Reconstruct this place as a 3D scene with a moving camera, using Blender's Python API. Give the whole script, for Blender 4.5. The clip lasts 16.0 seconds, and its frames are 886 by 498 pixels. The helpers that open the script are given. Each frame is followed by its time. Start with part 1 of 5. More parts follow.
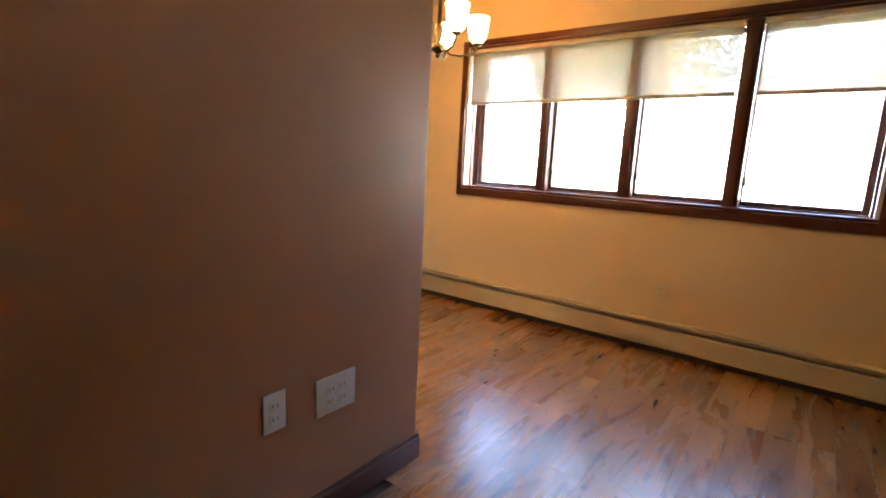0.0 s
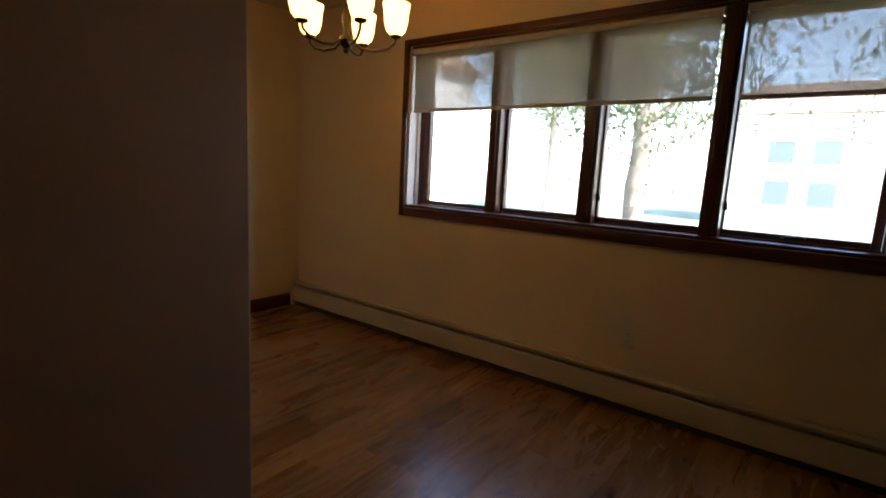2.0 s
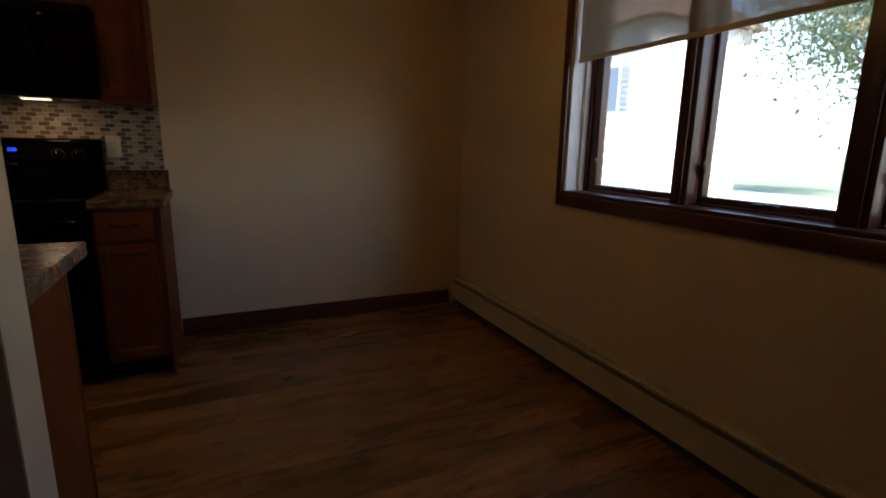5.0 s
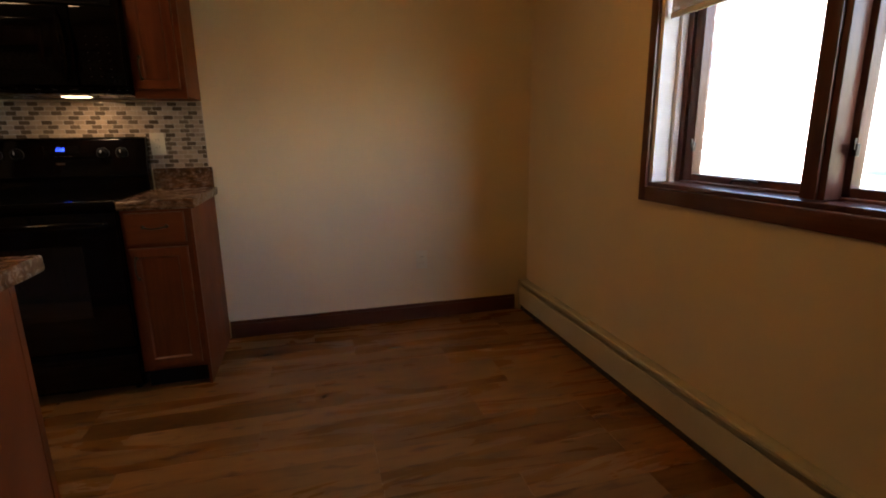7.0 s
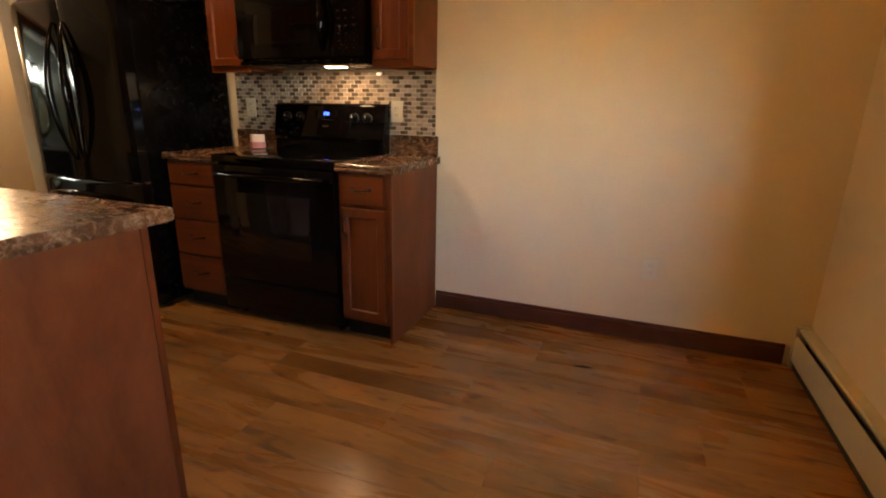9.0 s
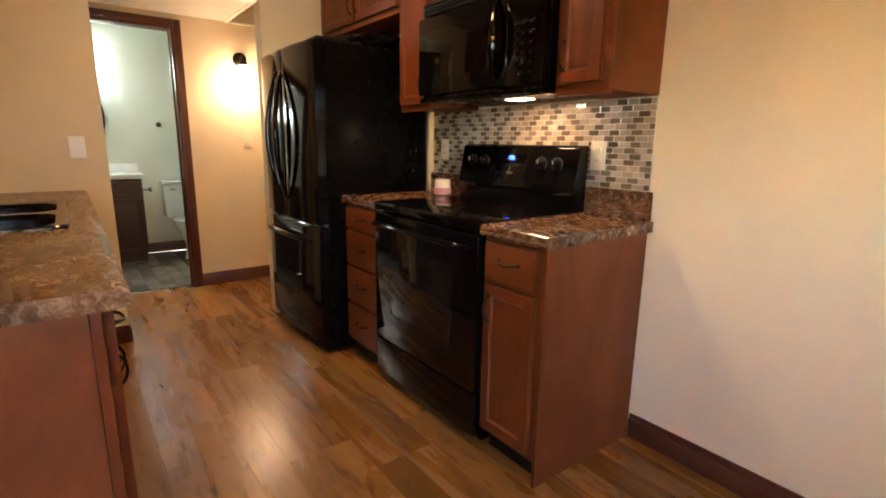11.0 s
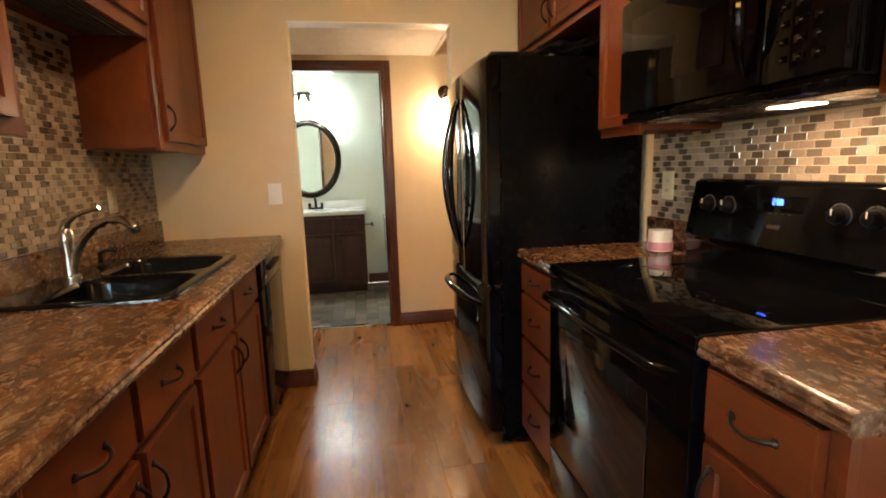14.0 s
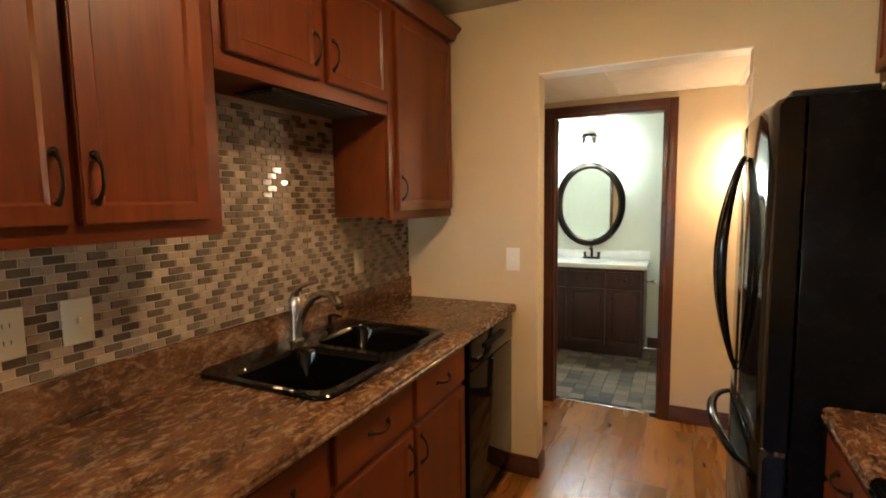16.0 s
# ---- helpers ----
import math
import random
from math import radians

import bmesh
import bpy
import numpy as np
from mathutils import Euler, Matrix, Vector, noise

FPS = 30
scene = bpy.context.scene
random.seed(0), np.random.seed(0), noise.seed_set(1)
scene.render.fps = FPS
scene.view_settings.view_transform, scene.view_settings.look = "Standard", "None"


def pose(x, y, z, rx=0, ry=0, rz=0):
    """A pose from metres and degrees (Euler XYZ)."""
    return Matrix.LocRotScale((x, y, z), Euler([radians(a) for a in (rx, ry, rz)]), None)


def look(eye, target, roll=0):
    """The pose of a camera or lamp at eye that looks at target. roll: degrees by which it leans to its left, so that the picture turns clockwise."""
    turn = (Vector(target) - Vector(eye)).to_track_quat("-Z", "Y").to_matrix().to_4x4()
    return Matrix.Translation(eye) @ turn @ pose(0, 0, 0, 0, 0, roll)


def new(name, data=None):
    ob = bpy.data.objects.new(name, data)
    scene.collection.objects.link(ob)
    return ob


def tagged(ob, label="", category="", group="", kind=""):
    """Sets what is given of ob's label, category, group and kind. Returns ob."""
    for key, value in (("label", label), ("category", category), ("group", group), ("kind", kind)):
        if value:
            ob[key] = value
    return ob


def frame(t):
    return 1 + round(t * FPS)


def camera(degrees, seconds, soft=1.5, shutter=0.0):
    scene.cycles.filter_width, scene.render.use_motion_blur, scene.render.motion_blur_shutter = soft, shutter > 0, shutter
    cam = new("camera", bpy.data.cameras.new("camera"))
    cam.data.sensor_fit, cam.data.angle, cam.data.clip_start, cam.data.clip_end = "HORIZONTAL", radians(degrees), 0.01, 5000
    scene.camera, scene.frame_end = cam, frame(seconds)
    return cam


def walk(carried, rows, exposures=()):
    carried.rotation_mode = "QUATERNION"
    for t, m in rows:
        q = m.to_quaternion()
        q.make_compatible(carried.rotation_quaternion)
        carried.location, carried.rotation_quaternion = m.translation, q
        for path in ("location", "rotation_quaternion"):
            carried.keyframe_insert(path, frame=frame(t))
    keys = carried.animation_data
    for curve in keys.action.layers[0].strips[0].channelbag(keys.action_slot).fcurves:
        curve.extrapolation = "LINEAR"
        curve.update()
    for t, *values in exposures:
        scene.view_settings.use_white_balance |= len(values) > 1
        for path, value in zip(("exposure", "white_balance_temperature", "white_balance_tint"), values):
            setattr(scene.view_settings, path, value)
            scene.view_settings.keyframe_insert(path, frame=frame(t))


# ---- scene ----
cam = camera(84.1, 16.0, soft=1.9)
EXPOSURES = [(0, 6.2, 6500, 22), (0.5, 5.75, 6500, 22), (1.0, 5.05, 6450, 21), (1.5, 4.35, 6350, 19), (2.0, 3.8, 6200, 16), (2.5, 3.4, 6150, 15),
             (3.5, 2.9, 6050, 15), (5.0, 2.72, 6050, 15), (7.5, 4.3, 7050, 22), (8.5, 4.75, 7150, 21), (9.0, 5.25, 7100, 20), (9.5, 5.58, 6900, 18),
             (12.0, 5.85, 6550, 18), (13.0, 5.82, 6480, 16), (16.0, 5.85, 6450, 16)]
PATH = [
    (0, (-3.332, -3.573, 1.154), (-1.76, -2.386, 0.803), 2.9),
    (0.5, (-3.174, -3.553, 1.178), (-1.454, -2.597, 0.825), 2.8),
    (1, (-3.04, -3.572, 1.191), (-1.305, -2.637, 0.852), 2.7),
    (1.5, (-2.83, -3.602, 1.209), (-1.171, -2.532, 0.891), 3.4),
    (2, (-2.638, -3.545, 1.215), (-1.054, -2.364, 0.905), 3.0),
    (2.5, (-2.414, -3.478, 1.208), (-0.925, -2.183, 0.885), 2.3),
    (3, (-2.245, -3.474, 1.191), (-0.876, -2.055, 0.853), 2.2),
    (3.5, (-2.033, -3.532, 1.207), (-0.841, -1.971, 0.827), 1.6),
    (4, (-1.916, -3.387, 1.193), (-0.802, -1.772, 0.804), 1.5),
    (4.5, (-1.828, -3.269, 1.172), (-0.8, -1.599, 0.779), 1.7),
    (5, (-1.664, -3.33, 1.188), (-0.848, -1.55, 0.78), 1.0),
    (7.5, (-1.322, -2.93, 1.163), (-0.922, -1.023, 0.715), 0.1),
    (8, (-1.218, -2.851, 1.155), (-1.029, -0.915, 0.688), 1.7),
    (8.5, (-1.028, -2.772, 1.14), (-1.284, -0.853, 0.638), 2.4),
    (9, (-0.878, -2.641, 1.176), (-1.564, -0.844, 0.628), 1.1),
    (9.5, (-0.872, -2.405, 1.171), (-1.861, -0.742, 0.667), 0.6),
    (12, (-1.041, -1.408, 1.218), (-2.827, -0.605, 0.813), 0.3),
    (12.5, (-1.136, -1.278, 1.224), (-3.0, -0.666, 0.832), -0.3),
    (13, (-1.212, -1.269, 1.243), (-3.108, -0.765, 0.856), -0.8),
    (13.5, (-1.32, -1.261, 1.246), (-3.242, -0.837, 0.891), -1.2),
    (14, (-1.389, -1.252, 1.264), (-3.336, -0.93, 0.936), -1.8),
    (14.5, (-1.492, -1.122, 1.297), (-3.469, -1.119, 0.995), -1.6),
    (15, (-1.627, -1.046, 1.322), (-3.586, -1.351, 1.06), -2.2),
    (15.5, (-1.753, -1.015, 1.385), (-3.655, -1.588, 1.148), -1.2),
    (16, (-1.848, -0.95, 1.449), (-3.641, -1.815, 1.254), -0.8),
]
walk(cam, [(t, look(eye, target, roll)) for t, eye, target, roll in PATH], EXPOSURES)

# ---- world, sun, lamps ----
world = bpy.data.worlds.new("sky")
scene.world = world
world.use_nodes = True
wn = world.node_tree.nodes
sky = wn.new("ShaderNodeTexSky")
sky.sky_type, sky.sun_disc = "NISHITA", False
sky.sun_elevation, sky.sun_rotation = radians(50), radians(198)
world.node_tree.links.new(sky.outputs[0], wn["Background"].inputs[0])
wn["Background"].inputs[1].default_value = 0.15

sun = new("sun", bpy.data.lights.new("sun", "SUN"))
sun.data.energy, sun.data.angle, sun.data.color = 3.6, radians(0.5), (1.0, 0.96, 0.90)
sun.matrix_world = look((-6, -19, 24), (0, 0, 0))

WARM = (1.0, 0.55, 0.09)
COOL = (0.86, 1.0, 0.94)


def lamp(name, kind, energy, colour, m, size=0.1, size_y=None, spot=None):
    data = bpy.data.lights.new(name, kind)
    data.energy, data.color = energy, colour
    if kind == "AREA":
        data.size = size
        if size_y:
            data.shape, data.size_y = "RECTANGLE", size_y
    else:
        data.shadow_soft_size = size
    ob = new(name, data)
    ob.matrix_world = m
    return ob


# ---- materials ----
def nodes_of(name):
    m = bpy.data.materials.new(name)
    m.use_nodes = True
    return m, m.node_tree.nodes, m.node_tree.links, m.node_tree.nodes["Principled BSDF"]


def coords(n, l, scale, random_shift=False):
    g = n.new("ShaderNodeNewGeometry")
    out = g.outputs["Position"]
    if random_shift:
        info, add, mul = n.new("ShaderNodeObjectInfo"), n.new("ShaderNodeVectorMath"), n.new("ShaderNodeMath")
        mul.operation, mul.inputs[1].default_value = "MULTIPLY", 37.0
        l.new(info.outputs["Random"], mul.inputs[0])
        l.new(out, add.inputs[0])
        l.new(mul.outputs[0], add.inputs[1])
        out = add.outputs[0]
    mp = n.new("ShaderNodeMapping")
    mp.inputs["Scale"].default_value = scale
    l.new(out, mp.inputs["Vector"])
    return mp.outputs[0]


def noise_of(n, l, vec, scale, detail=4.0, rough=0.55, distort=0.0):
    t = n.new("ShaderNodeTexNoise")
    t.inputs["Scale"].default_value, t.inputs["Detail"].default_value = scale, detail
    t.inputs["Roughness"].default_value, t.inputs["Distortion"].default_value = rough, distort
    l.new(vec, t.inputs["Vector"])
    return t.outputs["Fac"]


def ramp_of(n, l, fac, stops):
    r = n.new("ShaderNodeValToRGB")
    els = r.color_ramp.elements
    els.remove(els[1])
    els[0].position, els[0].color = stops[0][0], (*stops[0][1], 1)
    for p, c in stops[1:]:
        els.new(p).color = (*c, 1)
    l.new(fac, r.inputs["Fac"])
    return r.outputs["Color"]


def mixed(n, l, a, b, fac, how="MIX"):
    m = n.new("ShaderNodeMix")
    m.data_type, m.blend_type = "RGBA", how
    for v, s in ((a, 6), (b, 7), (fac, 0)):
        if isinstance(v, (int, float)):
            m.inputs[s].default_value = v
        elif isinstance(v, tuple):
            m.inputs[s].default_value = (*v, 1)
        else:
            l.new(v, m.inputs[s])
    return m.outputs[2]


def bumped(n, l, bsdf, fac, strength, distance=0.002):
    b = n.new("ShaderNodeBump")
    b.inputs["Strength"].default_value, b.inputs["Distance"].default_value = strength, distance
    l.new(fac, b.inputs["Height"])
    l.new(b.outputs[0], bsdf.inputs["Normal"])


def ranged(n, l, fac, lo, hi):
    r = n.new("ShaderNodeMapRange")
    r.inputs["From Min"].default_value, r.inputs["From Max"].default_value = 0.3, 0.7
    r.inputs["To Min"].default_value, r.inputs["To Max"].default_value = lo, hi
    l.new(fac, r.inputs["Value"])
    return r.outputs[0]


def plain(name, c, rough=0.5, metal=0.0, vary=0.12, scale=9.0, bump=0.0, bump_scale=60.0, coat=0.0, spec=0.5):
    """A paint, plastic or metal with slight clouding, uneven gloss and fine relief."""
    m, n, l, p = nodes_of(name)
    v = coords(n, l, (1, 1, 1))
    f = noise_of(n, l, v, scale, 6)
    dark = tuple(x * (1 - vary) for x in c)
    light = tuple(min(1, x * (1 + vary)) for x in c)
    l.new(ramp_of(n, l, f, [(0.3, dark), (0.7, light)]), p.inputs["Base Color"])
    l.new(ranged(n, l, noise_of(n, l, v, scale * 3, 4), rough * 0.85, min(1, rough * 1.15)), p.inputs["Roughness"])
    p.inputs["Metallic"].default_value = metal
    p.inputs["Specular IOR Level"].default_value = spec
    p.inputs["Coat Weight"].default_value = coat
    p.inputs["Coat Roughness"].default_value = 0.08
    if bump:
        bumped(n, l, p, noise_of(n, l, v, bump_scale, 3), bump, 0.002)
    return m


def wood(name, dark, mid, light, axis, rough=0.35, grain=26.0, knots=False, per_object=True, coat=0.15, stretch=0.07, fine_mix=0.25, relief=0.12, spec=0.32):
    """Stained wood, the grain along one axis."""
    m, n, l, p = nodes_of(name)
    s = [1.0, 1.0, 1.0]
    s["xyz".index(axis)] = stretch
    v = coords(n, l, tuple(s), per_object)
    fine = noise_of(n, l, v, grain * 4, 6, 0.65, 0.4)
    broad = noise_of(n, l, v, grain * 0.35, 5, 0.6, 1.2)
    cloud = noise_of(n, l, coords(n, l, (1, 1, 1), per_object), 4.0, 5)
    c = ramp_of(n, l, broad, [(0.25, dark), (0.5, mid), (0.78, light)])
    c = mixed(n, l, c, ramp_of(n, l, fine, [(0.3, dark), (0.6, light)]), fine_mix)
    if not knots:
        c = mixed(n, l, c, ramp_of(n, l, cloud, [(0.3, (0.72, 0.72, 0.72)), (0.7, (1.12, 1.12, 1.12))]), 0.8, "MULTIPLY")
    if knots:
        k = noise_of(n, l, coords(n, l, (3.0, 11, 11), True), 2.2, 3, 0.45, 0.5)
        c = mixed(n, l, c, ramp_of(n, l, k, [(0.26, (0.26, 0.18, 0.13)), (0.33, (0.58, 0.49, 0.42)), (0.42, (1, 1, 1))]), 0.9, "MULTIPLY")
        k2 = noise_of(n, l, coords(n, l, (1.1, 5, 5), True), 2.2, 4, 0.55, 0.6)
        c = mixed(n, l, c, ramp_of(n, l, k2, [(0.30, (0.62, 0.55, 0.5)), (0.5, (1, 1, 1)), (0.7, (1.25, 1.2, 1.12))]), 0.8, "MULTIPLY")
    if per_object:
        info = n.new("ShaderNodeObjectInfo")
        c = mixed(n, l, c, ramp_of(n, l, info.outputs["Random"], [(0.0, (0.66, 0.63, 0.60)), (1.0, (1.30, 1.29, 1.26))]), 0.72 if knots else 0.3, "MULTIPLY")
    l.new(c, p.inputs["Base Color"])
    l.new(ranged(n, l, broad if knots else fine, rough * 0.9, rough * 1.15), p.inputs["Roughness"])
    p.inputs["Coat Weight"].default_value, p.inputs["Coat Roughness"].default_value = coat, 0.18
    p.inputs["Specular IOR Level"].default_value = spec
    bumped(n, l, p, fine, relief, 0.001)
    return m


def laminate():
    m, n, l, p = nodes_of("granite_laminate")
    v = coords(n, l, (1, 1, 1))
    a = noise_of(n, l, coords(n, l, (0.5, 1.2, 1.2)), 9.5, 10, 0.7, 0.8)
    b = noise_of(n, l, coords(n, l, (0.7, 1.2, 1.2)), 46.0, 8, 0.72, 0.6)
    g = noise_of(n, l, v, 170.0, 4, 0.7, 0.3)
    c = ramp_of(n, l, a, [(0.34, (0.012, 0.008, 0.006)), (0.43, (0.055, 0.024, 0.012)), (0.51, (0.14, 0.064, 0.028)),
                          (0.58, (0.23, 0.122, 0.060)), (0.67, (0.40, 0.29, 0.20))])
    d = ramp_of(n, l, b, [(0.34, (0.010, 0.007, 0.006)), (0.46, (0.080, 0.038, 0.019)), (0.57, (0.20, 0.115, 0.062)), (0.72, (0.40, 0.32, 0.25))])
    c = mixed(n, l, c, d, 0.45)
    c = mixed(n, l, c, ramp_of(n, l, g, [(0.36, (0.55, 0.52, 0.5)), (0.64, (1.4, 1.37, 1.34))]), 0.6, "MULTIPLY")
    l.new(c, p.inputs["Base Color"])
    l.new(ranged(n, l, b, 0.2, 0.32), p.inputs["Roughness"])
    bumped(n, l, p, g, 0.15, 0.0006)
    return m


def tile_mat(name, lo, hi, rough, per_island=False, coat=0.0):
    m, n, l, p = nodes_of(name)
    src = n.new("ShaderNodeNewGeometry").outputs["Random Per Island"] if per_island else n.new("ShaderNodeObjectInfo").outputs["Random"]
    c = ramp_of(n, l, src, [(0.0, lo), (1.0, hi)])
    f = noise_of(n, l, coords(n, l, (1, 1, 1)), 90.0, 5, 0.6)
    c = mixed(n, l, c, ramp_of(n, l, f, [(0.3, (0.82, 0.81, 0.8)), (0.7, (1.1, 1.1, 1.1))]), 0.8, "MULTIPLY")
    l.new(c, p.inputs["Base Color"])
    p.inputs["Roughness"].default_value, p.inputs["Coat Weight"].default_value = rough, coat
    p.inputs["Coat Roughness"].default_value = 0.05
    bumped(n, l, p, f, 0.1, 0.0006)
    return m


def glass(name, tint=(1, 1, 1)):
    m, n, l, p = nodes_of(name)
    n.remove(p)
    t, g, mix = n.new("ShaderNodeBsdfTransparent"), n.new("ShaderNodeBsdfGlossy"), n.new("ShaderNodeMixShader")
    t.inputs[0].default_value, g.inputs["Roughness"].default_value = (*tint, 1), 0.02
    mix.inputs[0].default_value = 0.045
    for a, b in ((t.outputs[0], mix.inputs[1]), (g.outputs[0], mix.inputs[2]), (mix.outputs[0], n["Material Output"].inputs[0])):
        l.new(a, b)
    return m


def mesh_cloth(name, c, through_part):
    """Woven solar screen cloth: part of the light passes straight through."""
    m, n, l, p = nodes_of(name)
    t, mix, d, tr = n.new("ShaderNodeBsdfTransparent"), n.new("ShaderNodeMixShader"), n.new("ShaderNodeMixShader"), n.new("ShaderNodeBsdfTranslucent")
    v = coords(n, l, (1, 1, 1))
    l.new(ramp_of(n, l, noise_of(n, l, v, 6, 5), [(0.3, tuple(x * 0.9 for x in c)), (0.7, c)]), p.inputs["Base Color"])
    p.inputs["Roughness"].default_value = 0.9
    tr.inputs[0].default_value = (*c, 1)
    d.inputs[0].default_value, mix.inputs[0].default_value = 0.35, through_part
    for a, b in ((p.outputs[0], d.inputs[1]), (tr.outputs[0], d.inputs[2]), (d.outputs[0], mix.inputs[1]), (t.outputs[0], mix.inputs[2]), (mix.outputs[0], n["Material Output"].inputs[0])):
        l.new(a, b)
    return m


def glow(name, c, strength):
    m, n, l, p = nodes_of(name)
    p.inputs["Base Color"].default_value = (*c, 1)
    p.inputs["Emission Color"].default_value, p.inputs["Emission Strength"].default_value = (*c, 1), strength
    return m


WALL = plain("cream_wall_paint", (0.655, 0.53, 0.35), 0.62, vary=0.035, scale=2.0, bump=0.12, bump_scale=160)
TAUPE = plain("taupe_wall_paint", (0.47, 0.232, 0.126), 0.46, vary=0.05, scale=2.0, bump=0.14, bump_scale=150)
BATHWALL = plain("pale_green_paint", (0.66, 0.69, 0.60), 0.6, vary=0.03, scale=2.0, bump=0.1, bump_scale=150)
CEIL = plain("ceiling_paint", (0.52, 0.48, 0.41), 0.85, vary=0.06, scale=3.0, bump=0.5, bump_scale=120)
CEILTILE = plain("ceiling_tile", (0.72, 0.67, 0.6), 0.85, vary=0.05, scale=14.0, bump=0.4, bump_scale=200)
FLOORBED = plain("floor_underlay", (0.05, 0.03, 0.02), 0.8)
PLANK = wood("oak_laminate_plank", (0.138, 0.053, 0.0107), (0.213, 0.091, 0.0208), (0.281, 0.131, 0.034), "x", 0.27, 16.0, knots=True, coat=0.03, stretch=0.14, fine_mix=0.14, relief=0.02, spec=0.4)
CHERRY = wood("cherry_stained_maple", (0.072, 0.0140, 0.0033), (0.135, 0.0285, 0.0060), (0.195, 0.048, 0.0108), "z", 0.40, 15.0, coat=0.06)
CHERRYX = wood("cherry_stained_rail", (0.072, 0.0140, 0.0033), (0.135, 0.0285, 0.0060), (0.195, 0.048, 0.0108), "x", 0.40, 15.0, coat=0.06)
PANEL = wood("cherry_veneer_panel", (0.095, 0.022, 0.006), (0.175, 0.045, 0.0115), (0.25, 0.072, 0.020), "z", 0.52, 7.0, coat=0.0, spec=0.2, stretch=0.4, fine_mix=0.18, relief=0.05)
TRIM = wood("dark_mahogany_trim", (0.045, 0.013, 0.008), (0.085, 0.026, 0.014), (0.125, 0.042, 0.022), "x", 0.34, 24.0)
TRIMZ = wood("dark_mahogany_post", (0.045, 0.013, 0.008), (0.085, 0.026, 0.014), (0.125, 0.042, 0.022), "z", 0.34, 24.0)
TRIMY = wood("dark_mahogany_sill", (0.045, 0.013, 0.008), (0.085, 0.026, 0.014), (0.125, 0.042, 0.022), "y", 0.30, 24.0)
VANITYWOOD = wood("dark_vanity_wood", (0.03, 0.012, 0.011), (0.055, 0.022, 0.018), (0.085, 0.035, 0.028), "z", 0.35, 20.0)
COUNTER = laminate()
BLACK = plain("gloss_black_enamel", (0.0022, 0.0022, 0.0026), 0.065, vary=0.2, spec=0.28)
KNOB = plain("satin_black_knob", (0.003, 0.003, 0.0034), 0.5, spec=0.06)
BLACKSIDE = plain("textured_black_enamel", (0.0022, 0.0022, 0.0026), 0.26, vary=0.2, bump=0.05, bump_scale=420, spec=0.07)
BLACKGLASS = plain("black_glass", (0.002, 0.002, 0.0024), 0.035, vary=0.1, spec=0.4)
OVENGLASS = plain("oven_window_glass", (0.012, 0.010, 0.009), 0.05, vary=0.1, spec=0.5)
BLACKPLAST = plain("black_plastic", (0.005, 0.005, 0.006), 0.4, spec=0.16)
BAG = plain("thin_black_plastic", (0.006, 0.006, 0.007), 0.22, spec=0.4, bump=0.5, bump_scale=50)
KEYMARK = plain("grey_key_print", (0.05, 0.05, 0.05), 0.5)
SINKBLACK = plain("black_enamel_sink", (0.003, 0.003, 0.0035), 0.06, vary=0.2, spec=0.3)
BRONZE = plain("oil_rubbed_bronze", (0.035, 0.027, 0.022), 0.32, 0.85)
CHROME = plain("brushed_nickel", (0.58, 0.56, 0.53), 0.22, 1.0, vary=0.06)
STEEL = plain("bright_steel", (0.6, 0.6, 0.6), 0.2, 1.0)
IVORY = plain("ivory_plastic", (0.62, 0.56, 0.42), 0.38, vary=0.03)
WHITEPLAST = plain("white_plastic", (0.8, 0.79, 0.76), 0.4, vary=0.03)
HEATER = plain("cream_enamelled_steel", (0.47, 0.41, 0.29), 0.45, vary=0.06, scale=5.0)
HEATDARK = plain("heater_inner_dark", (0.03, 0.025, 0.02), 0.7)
GROUT = plain("pale_grout", (0.52, 0.46, 0.39), 0.85, vary=0.06, scale=30)
STONE = tile_mat("travertine_tile", (0.27, 0.20, 0.138), (0.42, 0.325, 0.235), 0.42)
GLASSTILE = tile_mat("taupe_glass_tile", (0.095, 0.070, 0.048), (0.175, 0.135, 0.096), 0.12, coat=0.9)
STONE_I = tile_mat("travertine_tile_rest", (0.27, 0.20, 0.138), (0.42, 0.325, 0.235), 0.42, True)
GLASSTILE_I = tile_mat("taupe_glass_tile_rest", (0.095, 0.070, 0.048), (0.175, 0.135, 0.096), 0.12, True, coat=0.9)
PANE = glass("window_glass", (0.96, 0.98, 0.97))
JARGLASS = glass("jar_glass", (0.97, 0.97, 0.97))
JAMB = plain("pale_window_liner", (0.62, 0.55, 0.48), 0.45, vary=0.08, scale=6)
SCREEN = mesh_cloth("tan_screen_cloth", (0.31, 0.245, 0.17), 0.28)
SHADEEND = plain("roller_tube_cloth", (0.5, 0.45, 0.38), 0.8)
FROST = glow("lit_frosted_glass", (1.0, 0.54, 0.13), 0.45)
DOME = glow("lit_frosted_dome", (1.0, 0.66, 0.33), 0.9)
SCONCEGLASS = glow("lit_sconce_glass", (1.0, 0.72, 0.42), 1.1)
BATHBULB = glow("lit_vanity_glass", (0.88, 1.0, 0.95), 1.3)
MWLENS = glow("lit_cooktop_lens", (1.0, 0.72, 0.42), 0.6)
BLUE = glow("blue_clock_digits", (0.05, 0.16, 1.0), 0.18)
MARBLE = plain("white_cultured_marble", (0.78, 0.78, 0.76), 0.15, vary=0.04)
CERAMIC = plain("white_ceramic", (0.76, 0.76, 0.74), 0.1, vary=0.02)
